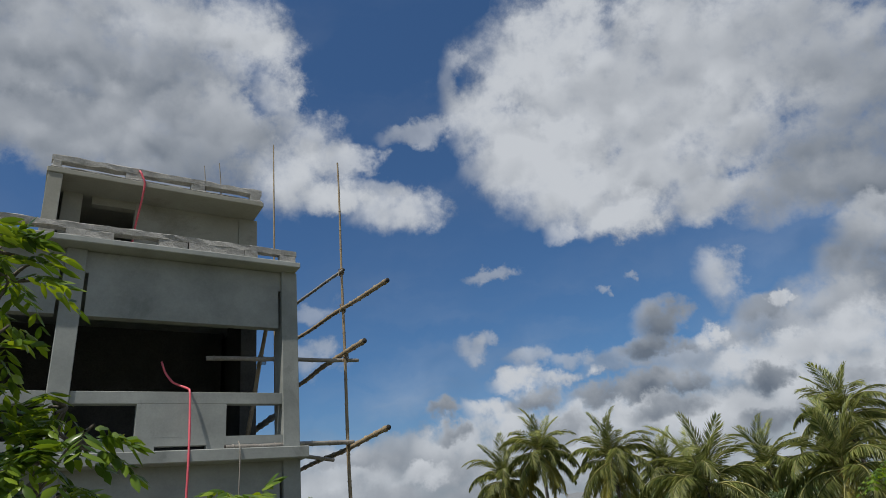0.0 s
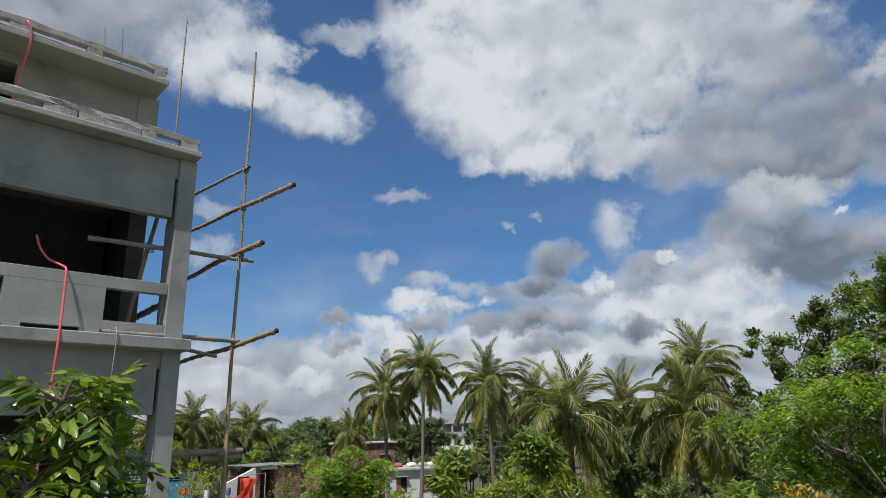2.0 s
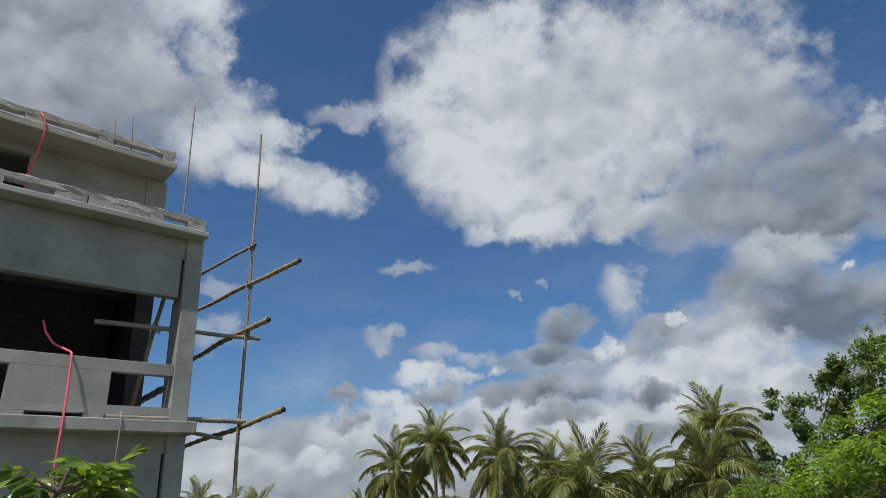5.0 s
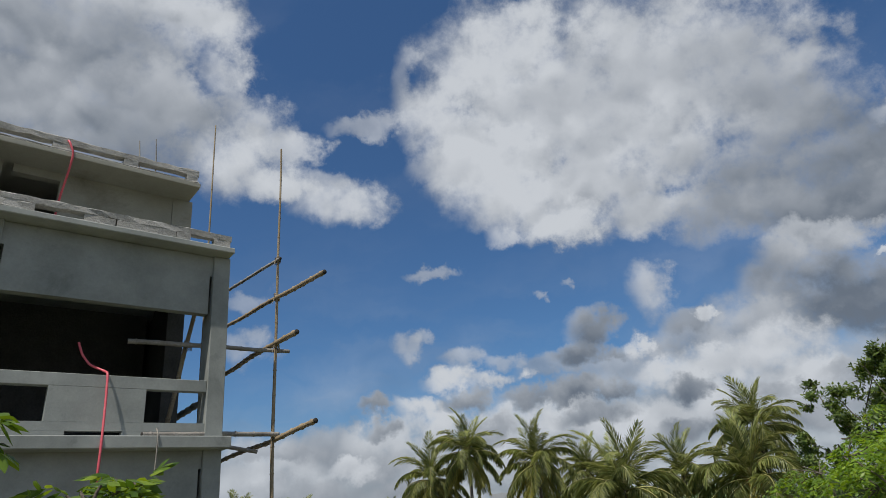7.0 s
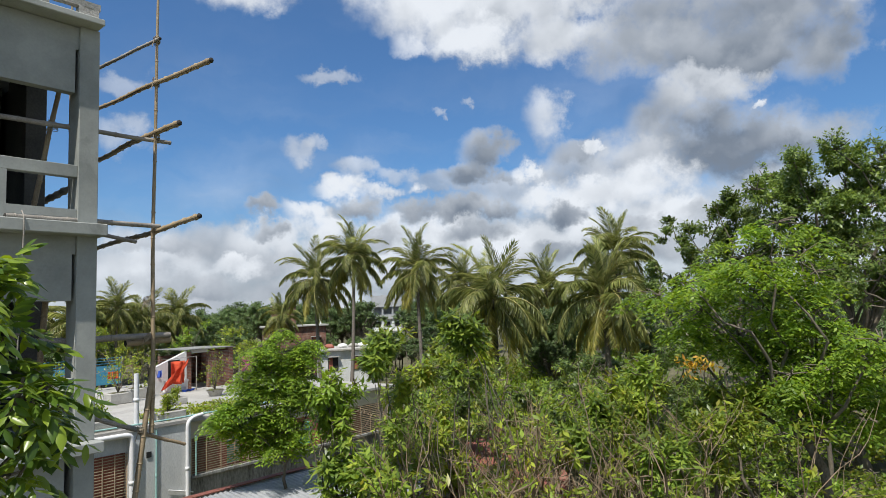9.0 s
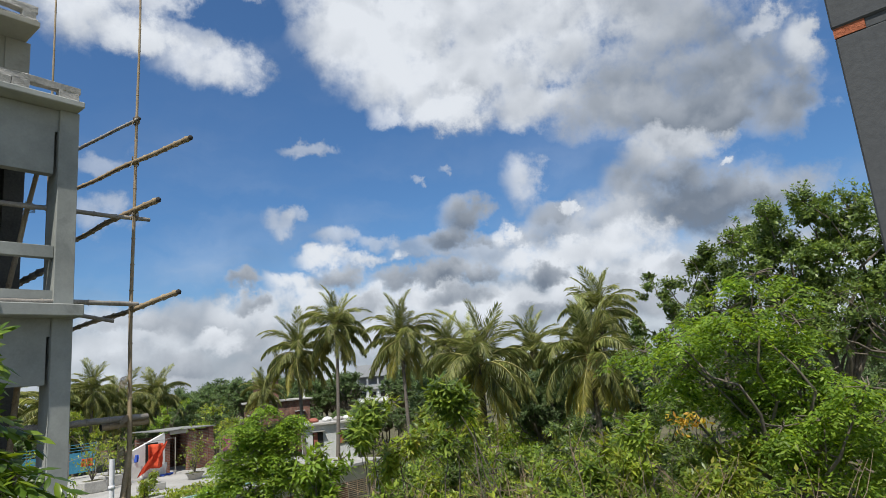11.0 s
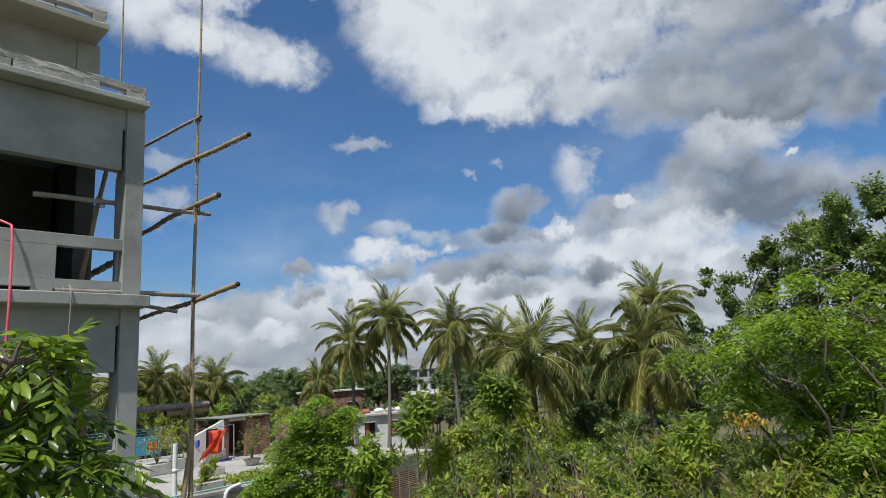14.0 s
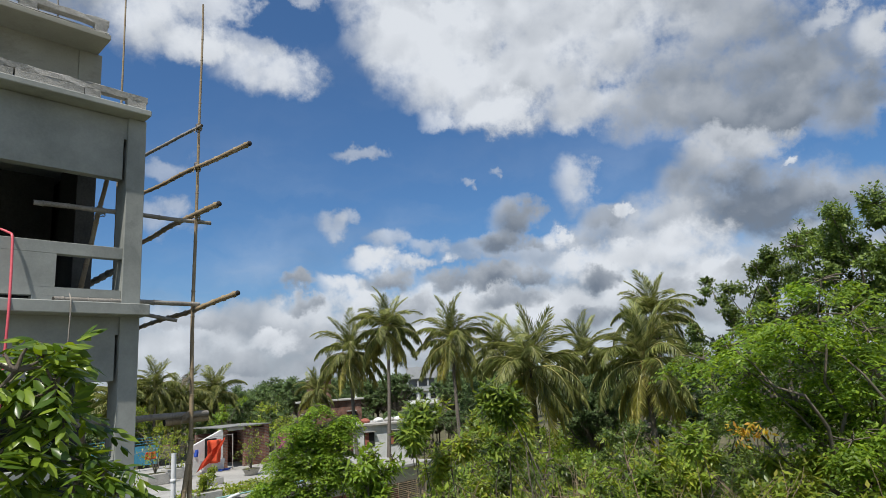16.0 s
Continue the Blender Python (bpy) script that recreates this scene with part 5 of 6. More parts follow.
boughs("broadleaf_tree", "dark green broadleaf tree reaching out sideways", -39.5, 4.5, ((-34.4, 7.0, 0.34), (-35.4, 6.1, 0.45), (-37.3, 7.6, 0.50), (-39.3, 8.4, 0.60), (-38.4, 5.6, 0.65), (-40.8, 6.8, 0.75), (-41.5, 4.4, 0.8), (-36.6, 4.2, 0.55), (-38.8, 3.0, 0.7), (-33.4, 3.0, 0.5), (-34.6, 1.6, 0.5), (-41.5, 1.5, 0.8)), 29, "tuft", LEAF_DARK, 12, 0.14, 3.8, 0.17, 0.8, 1.4, 3)
boughs("feathery_tree", "spreading green tree with layered feathery leaves", -43.5, 4.2, ((-34.0, 0.6, 0.55), (-35.7, 1.6, 0.80), (-38.1, 2.7, 0.80), (-41.2, 3.4, 0.70), (-43.8, 3.2, 0.85), (-45.2, 1.9, 0.70), (-40.4, 0.7, 0.70), (-36.9, -0.7, 0.75), (-42.5, 6.0, 0.50), (-44.5, -1.0, 0.80), (-41.9, -1.2, 0.70), (-46.1, -2.5, 0.80), (-43.7, -3.6, 0.80), (-47.1, -4.4, 0.85), (-45.0, -5.8, 0.85), (-47.8, -6.3, 0.80), (-46.5, -7.5, 0.75), (-48.5, -3.6, 0.70), (-42.5, -6.1, 0.60), (-39.6, -2.9, 0.60), (-37.6, -3.4, 0.60), (-43.8, -8.1, 0.60), (-40.8, -4.7, 0.50), (-35.3, -2.1, 0.50)), 14.5, "feather", LEAF_FEATHER, 13, 0.12, 3.1, 0.125, 0.5, 1.0, 1)
tree_at("feathery_tree", "small feathery-leaved tree under the large trees", -51.0, -8.0, 17, (2.6, 2.0, 1.0), 14, "feather", LEAF_FEATHER, 15, 0.6, 1.0, 0.12, 1.2, 0.13, None, 0.4)
# over the low house
boughs("feathery_tree", "green feathery tree before the low house", 0.0, 2.6, ((0.9, -1.1, 0.32), (1.5, -2.4, 0.40), (0.2, -3.0, 0.45), (2.5, -3.4, 0.40), (1.2, -4.6, 0.50), (-1.2, -2.3, 0.30), (-1.2, -4.5, 0.45), (-1.9, -5.9, 0.35), (-0.1, -6.0, 0.50), (2.1, -5.8, 0.42), (3.6, -4.4, 0.30), (3.4, -7.3, 0.42), (4.7, -8.2, 0.40), (3.6, -9.3, 0.35), (1.8, -8.0, 0.45), (-0.0, -8.1, 0.50), (1.1, -9.8, 0.35), (-0.8, -9.7, 0.40), (5.1, -7.2, 0.28)), 20.0, "feather", LEAF_FEATHER, 16, 0.07, 4.2, 0.13, 0.6, 0.6)
boughs("young_tree", "young tree with yellow-green leaves", -4.6, 2.6, ((-3.9, -5.4, 0.30), (-4.7, -6.6, 0.32), (-3.3, -7.0, 0.30), (-5.2, -8.5, 0.33), (-3.8, -8.9, 0.33), (-4.8, -10.0, 0.30), (-3.0, -7.8, 0.22), (-5.5, -6.1, 0.25)), 13.0, "long", LEAF_YELLOW, 18, 0.05, 2.6, 0.16, 0.8, 0.3)
tree_at("mango_tree", "dark glossy mango tree with long leaves", -7.0, -14.5, 12.5, (0.9, 0.9, 1.1), 14, "long", LEAF_MANGO, 19, 0.4, 0.65, 0.1, 3.2, 0.2)
# bushy greenery under the palms
for i, (az, el, r, w, n, mat) in enumerate(((-15.5, -6.0, 21, 1.5, 10, LEAF_MANGO), (-20.5, -8.0, 22, 2.0, 12, LEAF_SHRUB), (-26.5, -8.0, 24, 2.2, 12, LEAF_DARK),
                                           (-32.5, -6.0, 25, 2.0, 12, LEAF_DARK), (-31.5, -4.0, 32, 1.6, 10, LEAF_FEATHER), (-12.0, -9.5, 18, 1.4, 10, LEAF_MANGO), (-24.0, -11.0, 19, 2.0, 10, LEAF_MANGO),
                                           (-38.0, -6.5, 22, 2.4, 12, LEAF_DARK), (-45.0, -8.0, 24, 2.4, 10, LEAF_MANGO), (4.5, -2.6, 40, 1.8, 9, LEAF_SHRUB), (8.0, -1.6, 46, 2.2, 9, LEAF_FEATHER),
                                           (13.5, -1.8, 46, 2.6, 10, LEAF_SHRUB), (18.0, -2.0, 44, 2.4, 9, LEAF_DARK), (-51.5, 1.5, 23, 2.2, 16, LEAF_DARK), (-53.0, -3.5, 22, 2.2, 14, LEAF_DARK))):
    tree_at("bushy_tree", "bushy green tree in the thicket", az, el, r, (w, w, w * 0.7), n, "tuft", mat, 40 + i, 0.5, 0.9, 0.1, 1.3, 0.16)

# ---- bare-twigged shrubs before the palms ----


def bare_shrub(name, label, base, height, seed, leaf_mat, leafy_part=0.5, stems=4, leaf=0.18, spread=0.55, category="shrub", r0=0.052):
    """Several stems that fork upwards into pale bare twigs, with leaves on part of them."""
    rng = np.random.default_rng(seed + 300)
    paths, tips, ways = [], [], []

    def grow(p, d, length, r, depth):
        q = p + d * length
        paths.append((bent(rng, p, q, 4, 0.08), np.linspace(r, r * 0.6, 4)))
        if depth >= 2:
            tips.append(q)
            ways.append(d)
            tips.append((p + q) / 2)
            ways.append(d)
        if depth == 4:
            return
        for _ in range(int(rng.integers(2, 4))):
            e = unit(d + rng.normal(0, spread, 3) + np.array([0, 0, 0.24]))
            grow(p + (q - p) * rng.uniform(0.55, 1.0), e, length * rng.uniform(0.55, 0.85), r * 0.6, depth + 1)

    for _ in range(stems):
        d = unit(np.array([*rng.normal(0, 0.28, 2), 1.0]))
        grow(np.array([*rng.normal(0, 0.15, 2), -0.1]), d, height * 0.345 * rng.uniform(0.8, 1.15), r0, 0)
    root = empty(name, pose(*base), label, category, "thicket shrubs")
    v, f = tubes(paths, 5)
    mesh_object("stem", v, f, TWIG, root, smooth=True)
    tips, ways = np.array(tips), np.array(ways)
    low = tips[:, 2] < height * rng.uniform(0.6, 0.9)
    pick = (rng.random(len(tips)) < leafy_part) & (low | (rng.random(len(tips)) < 0.45))
    v, f = tufts(rng, tips[pick], ways[pick], 8, leaf, leaf * 0.36, 0.65)
    mesh_object("foliage", v, f, leaf_mat, root)
    return root


def place(r, az, rz, s=1.0):
    x, y, _ = at(az, 0, r)
    return pose(x, y, 0, 0, 0, rz)


kinds = [bare_shrub("bare_shrub", "tall shrub of pale bare twigs with few green leaves", at(-14.0, 0, 11.5)[:2] + (0,), 7.2, 1, LEAF_SHRUB, 0.12, 3),
         bare_shrub("bare_shrub", "tall shrub of pale bare twigs with few green leaves", at(-21.0, 0, 12.0)[:2] + (0,), 7.0, 2, LEAF_SHRUB, 0.12, 3),
         bare_shrub("bare_shrub", "tall forking shrub of pale twigs with yellow-green leaves", at(-28.0, 0, 11.5)[:2] + (0,), 6.8, 3, LEAF_SHRUB, 0.2, 3)]
for k, (i, az, r) in enumerate(((0, -24.0, 13.0), (2, -11.0, 15.0), (1, -31.0, 12.5), (2, -17.5, 14.0), (0, -37.5, 12.0), (1, -10.0, 12.0), (0, -16.5, 11.8), (1, -23.0, 11.2), (0, -26.5, 12.4), (2, -30.0, 11.4), (1, -33.5, 11.8), (2, -13.0, 13.0), (1, -28.5, 13.2))):
    x, y, _ = at(az, 0, r)
    ob = copy_thing(kinds[i], pose(x, y, 0, 0, 0, 67 * k + 20))
    if k > 4:
        ob.scale = (0.9, 0.9, 0.86 if r < 11.9 else 0.94)
# leafy shrubs between them, their long leaves in hanging bunches
THICKET = (
    ((-7.4, -3.9, 0.38), (-8.7, -2.2, 0.42), (-8.8, -9.9, 0.35)),
    ((-9.2, -6.7, 0.40), (-10.5, -12.3, 0.45), (-10.6, -1.9, 0.35), (-11.4, -5.3, 0.40)),
    ((-11.6, -15.1, 0.40), (-12.4, -10.1, 0.40), (-12.9, -14.1, 0.42), (-14.2, -3.6, 0.45)),
    ((-14.7, -1.2, 0.42), (-15.7, -5.5, 0.30), (-16.5, -2.2, 0.45), (-16.7, -15.3, 0.30)),
    ((-17.7, -3.5, 0.35), (-18.3, -14.0, 0.35), (-18.8, -15.4, 0.30), (-19.3, -7.7, 0.22)),
    ((-20.9, -11.3, 0.35), (-22.0, -13.0, 0.30), (-22.2, -9.8, 0.40), (-23.3, -11.6, 0.40)),
    ((-24.7, -7.9, 0.25), (-25.1, -10.5, 0.35), (-26.1, -12.7, 0.32), (-27.0, -8.8, 0.35)),
    ((-27.7, -15.1, 0.30), (-28.3, -7.0, 0.45), (-28.8, -13.1, 0.30), (-29.2, -10.5, 0.35)),
    ((-29.3, -6.4, 0.35), (-30.2, -8.2, 0.45), (-30.6, -13.7, 0.35), (-31.1, -7.7, 0.35)),
    ((-31.2, -5.4, 0.40), (-31.6, -12.5, 0.35), (-32.9, -14.4, 0.40), (-34.0, -11.5, 0.35)),
    ((-35.3, -9.7, 0.38), (-36.7, -13.4, 0.35), (-36.9, -11.7, 0.30), (-39.0, -9.4, 0.35)),
)
for i, rows_ in enumerate(THICKET):
    mid = sum(q[0] for q in rows_) / len(rows_)
    boughs("leafy_shrub", ("tall shrub with long deep green leaves", "tall shrub with green and yellowing leaves")[i % 2], mid, 1.2, rows_, 12.2 + 1.3 * (i % 3), "long", (LEAF_MANGO, LEAF_SHRUB, LEAF_SHRUB)[i % 3], 130 + i, 0.05, 4.0, 0.15, 0.8, 0.5)
for k in range(26):
    q = np.random.default_rng(500 + k)
    az, r = -9.5 - 29 * (k + q.random()) / 26, q.uniform(14.5, 21)
    if -22 < az < -15 and r < 19:
        continue
    tree_at("leafy_shrub", "leafy green shrub deep in the thicket", az, -8.5 - 3.5 * q.random(), r, (0.9, 0.9, 1.0), 7, "long", (LEAF_MANGO, LEAF_SHRUB, LEAF_DARK)[k % 3], 520 + k, 0.3, 0.5, 0.05, 3.0, 0.16)
orange = bare_shrub("orange_leaved_shrub", "bare-branched shrub tipped with orange and yellow leaves", at(-36.2, 0, 11.0)[:2] + (0,), 5.5, 8, LEAF_SHRUB, 0.05, 3)
ox, oy, _ = at(-36.2, 0, 11.0)
rngo = np.random.default_rng(5)
tip = np.array([np.array(at(az, el, 11.0)) - (ox, oy, 0) for az, el, _ in ((-34.8, -5.2, 0.16), (-35.9, -4.8, 0.18), (-36.9, -5.2, 0.15), (-35.4, -5.7, 0.13))])
v, f = tufts(rngo, np.repeat(tip, 5, 0) + rngo.normal(0, 0.07, (len(tip) * 5, 3)), rngo.normal(0, 1, (len(tip) * 5, 3)), 5, 0.10, 0.04)
mesh_object("orange_foliage", v, f, LEAF_ORANGE, orange)
# low undergrowth
under = [tree("undergrowth_bush", "low green undergrowth bush", at(az, 0, r)[:2] + (0,), 0.5, crown(np.random.default_rng(80 + i), 9, (1.3, 1.3, 0.6), 1.0, 0.5, 0.8), "tuft", mat, 0.05, 90 + i, 0.8, 0.15, group="undergrowth")
         for i, (az, r, mat) in enumerate(((-24, 15, LEAF_SHRUB), (-31, 15, LEAF_MANGO), (-38, 17, LEAF_FEATHER)))]
rngu = np.random.default_rng(9)
for k in range(30):
    az, r = rngu.uniform(-52, -5), rngu.uniform(13, 40)
    if az > -9 or r < 22 and -24 < az < -8 or (az < -38 and 26 < r < 40 and k % 2):
        continue
    x, y, _ = at(az, 0, r)
    copy_thing(under[k % 3], pose(x, y, 0, 0, 0, 40 * k))

for k in range(56):
    az, r = rngu.uniform(-54, -4), rngu.uniform(25, 46)
    if az > -10:
        continue
    x, y, _ = at(az, 0, r)
    ob = copy_thing(under[k % 3], pose(x, y, 0, 0, 0, 50 * k))
    ob.scale = (1.5, 1.5, rngu.uniform(1.3, 2.1))

for k in range(16):
    x, y, _ = at(-14.5 - 0.8 * k, 0, 25 + 9 * rngu.random())
    ob = copy_thing(under[k % 3], pose(x, y, 0, 0, 0, 70 * k))
    ob.scale = (1.5, 1.5, rngu.uniform(1.8, 2.5))

for k in range(26):
    near_ = k < 10
    x, y, _ = at(-40.0 - 1.3 * k if near_ else -13.0 - 0.9 * (k - 10), 0, rngu.uniform(13, 18) if near_ else rngu.uniform(42, 64))
    ob = copy_thing(under[k % 3], pose(x, y, 0, 0, 0, 70 * k))
    s = 0.8 if near_ else 2.0
    ob.scale = (s, s, 1.0 if near_ else rngu.uniform(1.7, 2.4))

for k in range(22):
    az, r = -33.5 - 0.85 * k + rngu.uniform(-0.4, 0.4), rngu.uniform(20, 33)
    x, y, _ = at(az, 0, r)
    ob = copy_thing(under[k % 3], pose(x, y, 0, 0, 0, 33 * k))
    ob.scale = (1.2, 1.2, rngu.uniform(0.8, 1.3))

# ---- woods behind ----
far_kinds = [tree("distant_tree", "distant round-crowned green tree", at(30, 0, 70)[:2] + (0,), 3.0, crown(np.random.default_rng(60 + i), 26, (2.6, 2.6, 2.2), 6.0, 0.6, 1.2), "tuft", LEAF_FAR, 0.18, 60 + i, 0.8, 0.27, group="distant trees") for i in range(3)]
rngf = np.random.default_rng(17)
for k in range(230):
    az = rngf.uniform(-56, 46)
    r = 40 + 110 * rngf.random() ** 1.3 if az < -8 or az > 17 else 58 + 80 * rngf.random() ** 1.2
    if -12 < az < 4 and r < 92 or -10.6 < az < -6.6 and r < 150:
        continue
    x, y, _ = at(az, 0, r)
    m = pose(x, y, 0, 0, 0, rngf.uniform(0, 360))
    ob = copy_thing(far_kinds[k % 3], m)
    s = rngf.uniform(0.65, 0.95) if r < 75 else rngf.uniform(0.8, 1.12) * (1.0 if r < 100 else 1.15)
    ob.scale = (s, s, s * rngf.uniform(0.85, 1.05))
for k in range(34):
    az, r = rngf.uniform(-12, 4), rngf.uniform(62, 90)
    x, y, _ = at(az, 0, r)
    ob = copy_thing(far_kinds[k % 3], pose(x, y, 0, 0, 0, rngf.uniform(0, 360)))
    s = rngf.uniform(0.4, 0.55)
    ob.scale = (s * 1.2, s * 1.2, s)
for k in range(46):
    az, r = -15.0 + 22.0 * (k + rngf.random()) / 46, rngf.uniform(98, 135)
    if -10.6 < az < -6.6:
        continue
    x, y, _ = at(az, 0, r)
    ob = copy_thing(far_kinds[k % 3], pose(x, y, 0, 0, 0, rngf.uniform(0, 360)))
    s = rngf.uniform(0.95, 1.2)
    ob.scale = (s * 1.2, s * 1.2, s)
# a wooded ridge on the horizon, with haze put into its colour
na, nr = 260, 14
AZ, RR = np.meshgrid(np.radians(np.linspace(-70, 60, na)), np.linspace(300, 900, nr))
def ridge(a, r):
    d = math.degrees(a)
    h = 1.0 + 6.0 * math.exp(-((d + 1.0) / 6.0) ** 2) + 5.0 * math.exp(-((d + 12) / 10.0) ** 2) + 3 * math.exp(-((d - 25) / 14.0) ** 2)
    n = noise.noise(Vector((d * 1.1, r * 0.02, 3))) * 2.5 + noise.noise(Vector((d * 6.0, r * 0.05, 7))) * 2.6
    return (h + n) * min(1.0, (r - 300) / 250.0) + 4.0
RZ = np.array([ridge(a, r) for a, r in zip(AZ.ravel(), RR.ravel())])
ri = np.arange(na * nr).reshape(nr, na)
rf = np.stack([ri[:-1, :-1], ri[:-1, 1:], ri[1:, 1:], ri[1:, :-1]], -1).reshape(-1, 4)
tagged(mesh_object("backdrop_ridge", np.stack([-RR.ravel() * np.sin(AZ.ravel()), RR.ravel() * np.cos(AZ.ravel()), RZ], -1), rf, HAZY_WOOD), "low wooded ridge on the horizon", "hill", kind="structure")

# ---- sheds and houses beyond ----
corrugated("tin_shed_roof", pose(-7.2, 16.45, 2.0, 0, 0, 34.8), 12.2, 5.2, 0.55, TIN, "pale grey corrugated tin roof with rusty flashing")
wall_ = empty("shed_wall", pose(-7.2, 16.45, 0, 0, 0, 34.8), "low grey wall carrying the tin roof", "wall")
part("wall_face", box((0, -0.1, -0.1), (12.2, -0.02, 1.9)), MOULDY, wall_)
part("wall_face", box((0, -5.0, -0.1), (12.2, -4.9, 1.35)), MOULDY, wall_)
corrugated("red_tin_roof", pose(3.2, 13.4, 2.75, 0, 0, 76.4), 11.0, 3.4, 0.35, RUST_TIN, "rusty red corrugated tin roof among the shrubs", 0.2, 0.02)
rw = empty("shed_wall", pose(3.2, 13.4, 0, 0, 0, 76.4), "low wall under the red tin roof", "wall")
part("wall_face", box((0.1, -3.2, -0.1), (10.9, -3.1, 2.3)), HOUSE_WALL, rw)
part("wall_face", box((0.1, -0.2, -0.1), (10.9, -0.1, 2.7)), HOUSE_WALL, rw)


def flat_house(name, label, az, r, w, d, top, mat, wins, turn_=0.0):
    """A far flat-roofed house facing the camera, with windows (offset, width, sill, head)."""
    x, y, _ = at(az, 0, r)
    root = empty(name, pose(x, y, 0, 0, 0, az + turn_), label, "house")
    part("wall", box((-w / 2, 0.02, -0.1), (w / 2, d, top - 0.2)), mat, root)
    part("roof", box((-w / 2 - 0.3, -0.35, top - 0.2), (w / 2 + 0.3, d + 0.3, top), 0.03), ROUGH_CONCRETE, root)
    for a, ww, z0, z1 in wins:
        # the unlit room is a near-black sheet on the wall
        win = part("window", box((a, -0.04, z0), (a + ww, 0.015, z1)), ROOM_SHADE, root, "dark sheet for an unlit window opening")
        part("shutter", box((a + ww * 0.08, -0.09, z0 + 0.05), (a + ww * 0.45, -0.045, z1 - 0.05)), TERRACOTTA, win)
        part("sunshade", box((a - 0.1, -0.4, z1 + 0.02), (a + ww + 0.1, -0.001, z1 + 0.1)), ROUGH_CONCRETE, win)
    return root


flat_house("white_house", "small weathered white house with rust shutters", -5.1, 58, 4.4, 5, 4.05, HOUSE_WALL, ((-1.7, 0.9, 2.1, 3.3), (0.5, 1.0, 2.1, 3.3)), 8)
hx, hy, _ = at(-5.1, 0, 59.5)
for i, (dx, mat, lab) in enumerate(((-1.6, TERRACOTTA, "rust-red"), (-0.4, CLOTH_WHITE, "white"), (0.6, ROUGH_CONCRETE, "grey"), (1.5, CLOTH_WHITE, "white"))):
    bm = bmesh.new()
    bmesh.ops.create_icosphere(bm, subdivisions=2, radius=0.36)
    for v in bm.verts:
        v.co = Vector((v.co.x * 1.3, v.co.y, v.co.z * 0.7)) * (1 + 0.25 * noise.noise(v.co * 3 + Vector((i, 0, 0))))
        v.co.z = max(v.co.z, -0.2)
    me = bpy.data.meshes.new("sack_heap")
    bm.to_mesh(me)
    bm.free()
    me.materials.append(mat)
    ob = new("sack_heap", me)
    ob.location = (hx + dx, hy, 4.22)
    tagged(ob, lab + " heap of sacks on the white house roof", "sacks", "sacks on the roof")
bh = flat_house("brick_house", "half-built brick house with flat concrete roof slab", -0.6, 78, 7.4, 6, 6.1, BRICK, ((-3.5, 1.0, 3.0, 4.6), (2.0, 1.0, 3.0, 4.6)), 4)
part("stair_block", box((-2.6, 1.0, 6.1), (0.2, 4.0, 8.5), 0.02), BRICK, bh)
part("stair_roof", box((-2.8, 0.8, 8.5), (0.4, 4.2, 8.62), 0.02), ROUGH_CONCRETE, bh)
for a in (3.0,):
    part("post", box((a, 0.3, 6.1), (a + 0.2, 0.5, 7.3)), FAR_WHITE, bh)
ap = empty("apartment_block", pose(*at(-8.9, 0, 150)[:2], 0, 0, 0, -8), "distant unfinished white and grey apartment block", "building")
for k in range(4):
    z = k * 2.9
    m_ = FAR_WHITE if k < 2 else FAR_GREY
    part("floor_slab", box((-4.0, -0.4, z), (3.4, 8, z + 0.3), 0.02), m_, ap)
    for a in (-3.9, -1.5, 0.9, 2.9):
        part("column", box((a, -0.1, z + 0.3), (a + 0.4, 0.3, z + 2.9)), m_, ap)
    if k < 2:
        part("wall", box((-3.5, 0.31, z + 0.3), (3.3, 0.5, z + 2.9)), m_, ap)
        for a in (-3.0, -0.7, 1.6):
            part("window", box((a, 0.25, z + 1.1), (a + 1.2, 0.305, z + 2.3)), ROOM_SHADE, ap)
    else:
        part("back_wall", box((-3.5, 5.0, z + 0.3), (3.3, 5.2, z + 2.9)), FAR_GREY, ap)
        part("railing", box((-4.0, -0.38, z + 0.3), (3.4, -0.28, z + 1.1)), m_, ap)

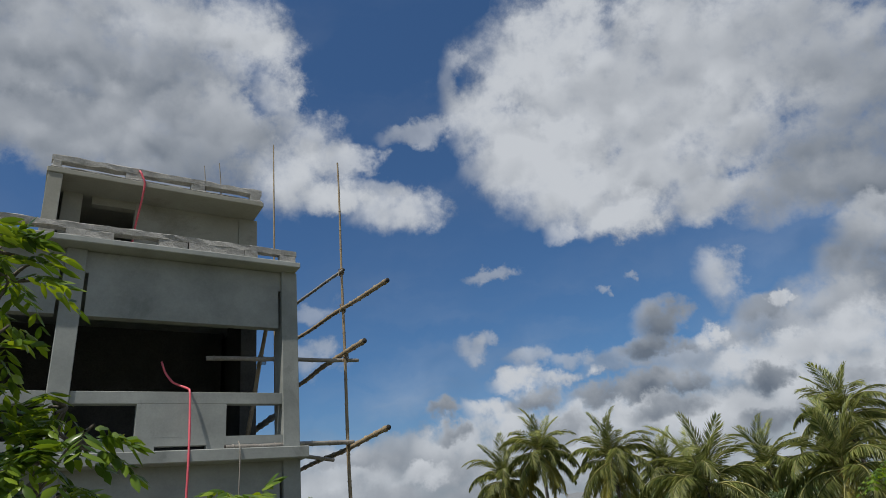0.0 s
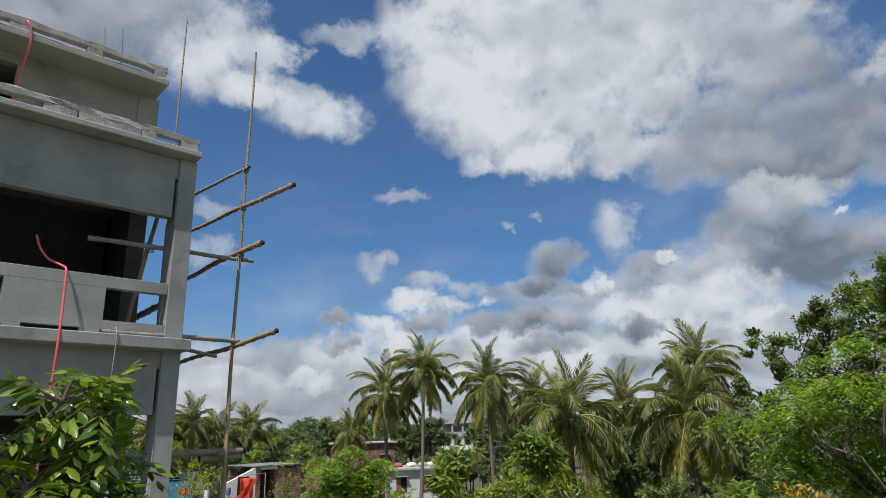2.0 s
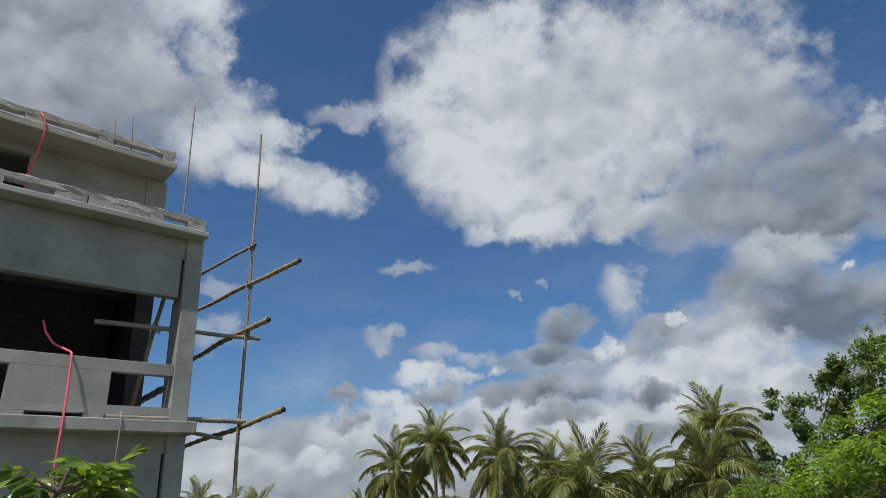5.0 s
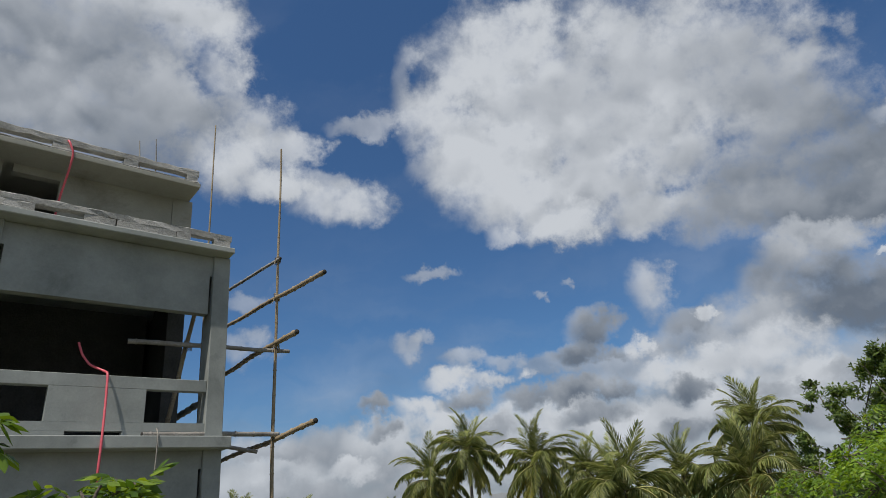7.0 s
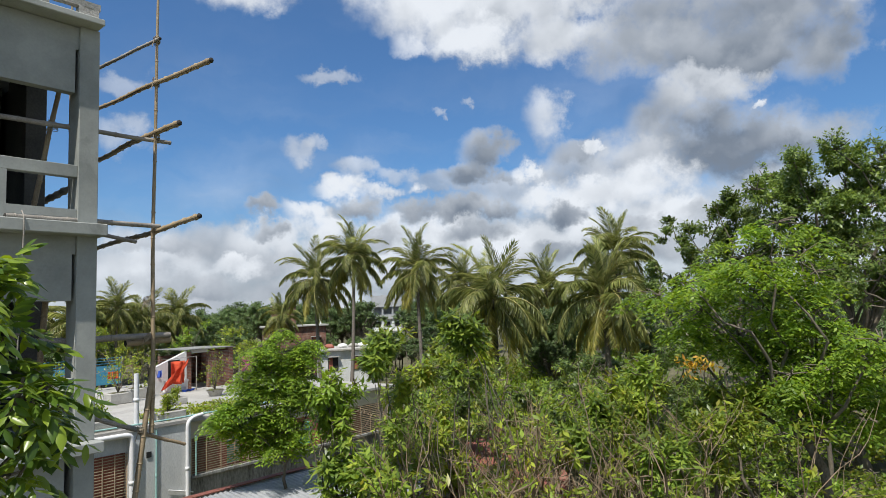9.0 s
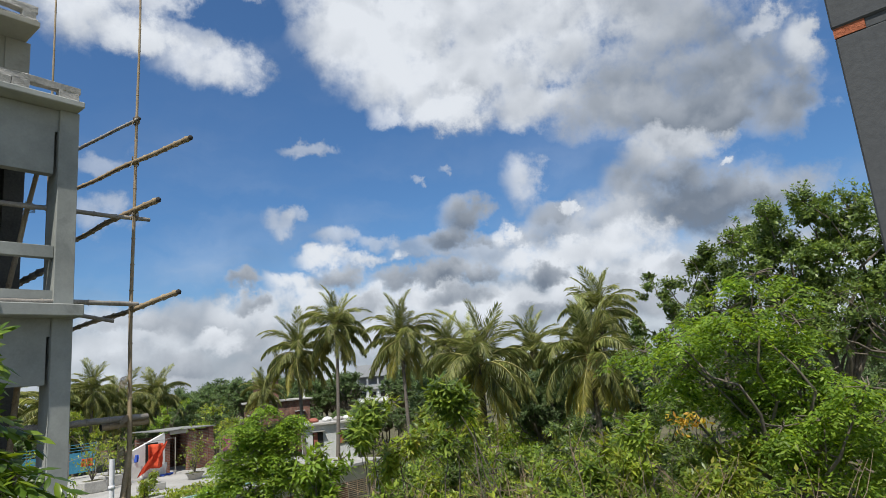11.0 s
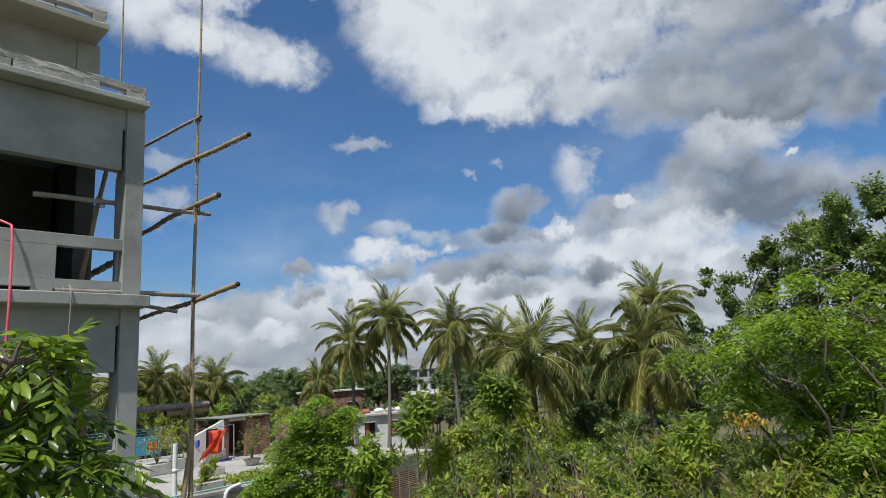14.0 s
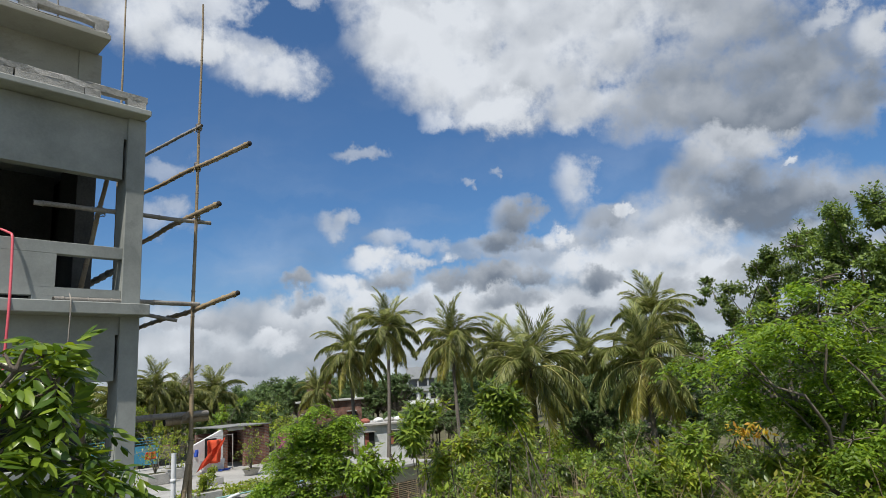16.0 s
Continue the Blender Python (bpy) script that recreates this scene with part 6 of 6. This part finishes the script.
# ---- the tree right beside the terrace ----
rngn = np.random.default_rng(77)
base_n = np.array([-0.95, 0.55, 0.0])
near = empty("leafy_tree", pose(*base_n), "leafy tree beside the terrace with glossy compound leaves", "tree")
NEAR = ((41.2, 23.5, 0.055), (39.5, 21.6, 0.045), (43.2, 19.0, 0.060), (40.2, 16.8, 0.050), (41.7, 12.5, 0.075), (40.0, 8.5, 0.075), (41.2, 3.0, 0.090), (43.2, -2.0, 0.090),
        (34.4, 12.2, 0.035), (33.8, 9.6, 0.045), (35.8, 8.2, 0.055), (34.7, 5.0, 0.060), (36.7, 1.5, 0.075), (35.0, -4.0, 0.085),
        (21.4, 4.2, 0.032), (19.6, 3.8, 0.030), (23.2, 2.8, 0.045), (20.6, 1.4, 0.045), (22.2, -0.8, 0.055), (19.6, -1.2, 0.030), (25.0, 0.5, 0.055), (24.5, -3.6, 0.055), (21.4, -3.4, 0.035),
        (17.2, -5.2, 0.030), (19.0, -6.0, 0.040), (16.2, -7.0, 0.028), (18.2, -8.6, 0.040), (21.0, -8.6, 0.045), (20.0, -11.4, 0.040), (24.0, -8.0, 0.055), (24.0, -13.0, 0.065), (28.0, -6.0, 0.080), (29.0, -13.0, 0.090))
paths, pieces = [(bent(rngn, (0, 0, -0.1), (0.05, 0.05, 6.3), 9, 0.02), np.linspace(0.09, 0.035, 9))], []
for az, el, rad in NEAR:
    c = np.array(at(az, el, 0.95 + rngn.uniform(-0.05, 0.08))) - base_n
    root_p = np.array([0.05, 0.05, 6.3 if c[2] > 6.9 else 5.9])
    paths.append((bent(rngn, root_p, c, 6, 0.10), np.linspace(0.004, 0.0016, 6)))
    n = int(6 + 2300 * rad * rad)
    P, g = in_clump(rngn, c, (rad * 0.8, rad * 0.8, rad * 0.7), n, 0.5)
    for p in P[:9]:
        paths.append((bent(rngn, c, p, 4, 0.1), np.linspace(0.003, 0.0016, 4)))
    pieces.append(sprays(rngn, P, g * np.array([1, 1, 0.3]) + rngn.normal(0, 0.35, P.shape) + np.array([0.12, -0.1, 0.0]), 0.052, 5, 0.028, 0.0105, 0.55, True))
v, f = tubes(paths, 6)
mesh_object("trunk", v, f, BARK, near, smooth=True)
v, f = joined(pieces)
mesh_object("crown", v, f, LEAF_NEAR, near, smooth=True)
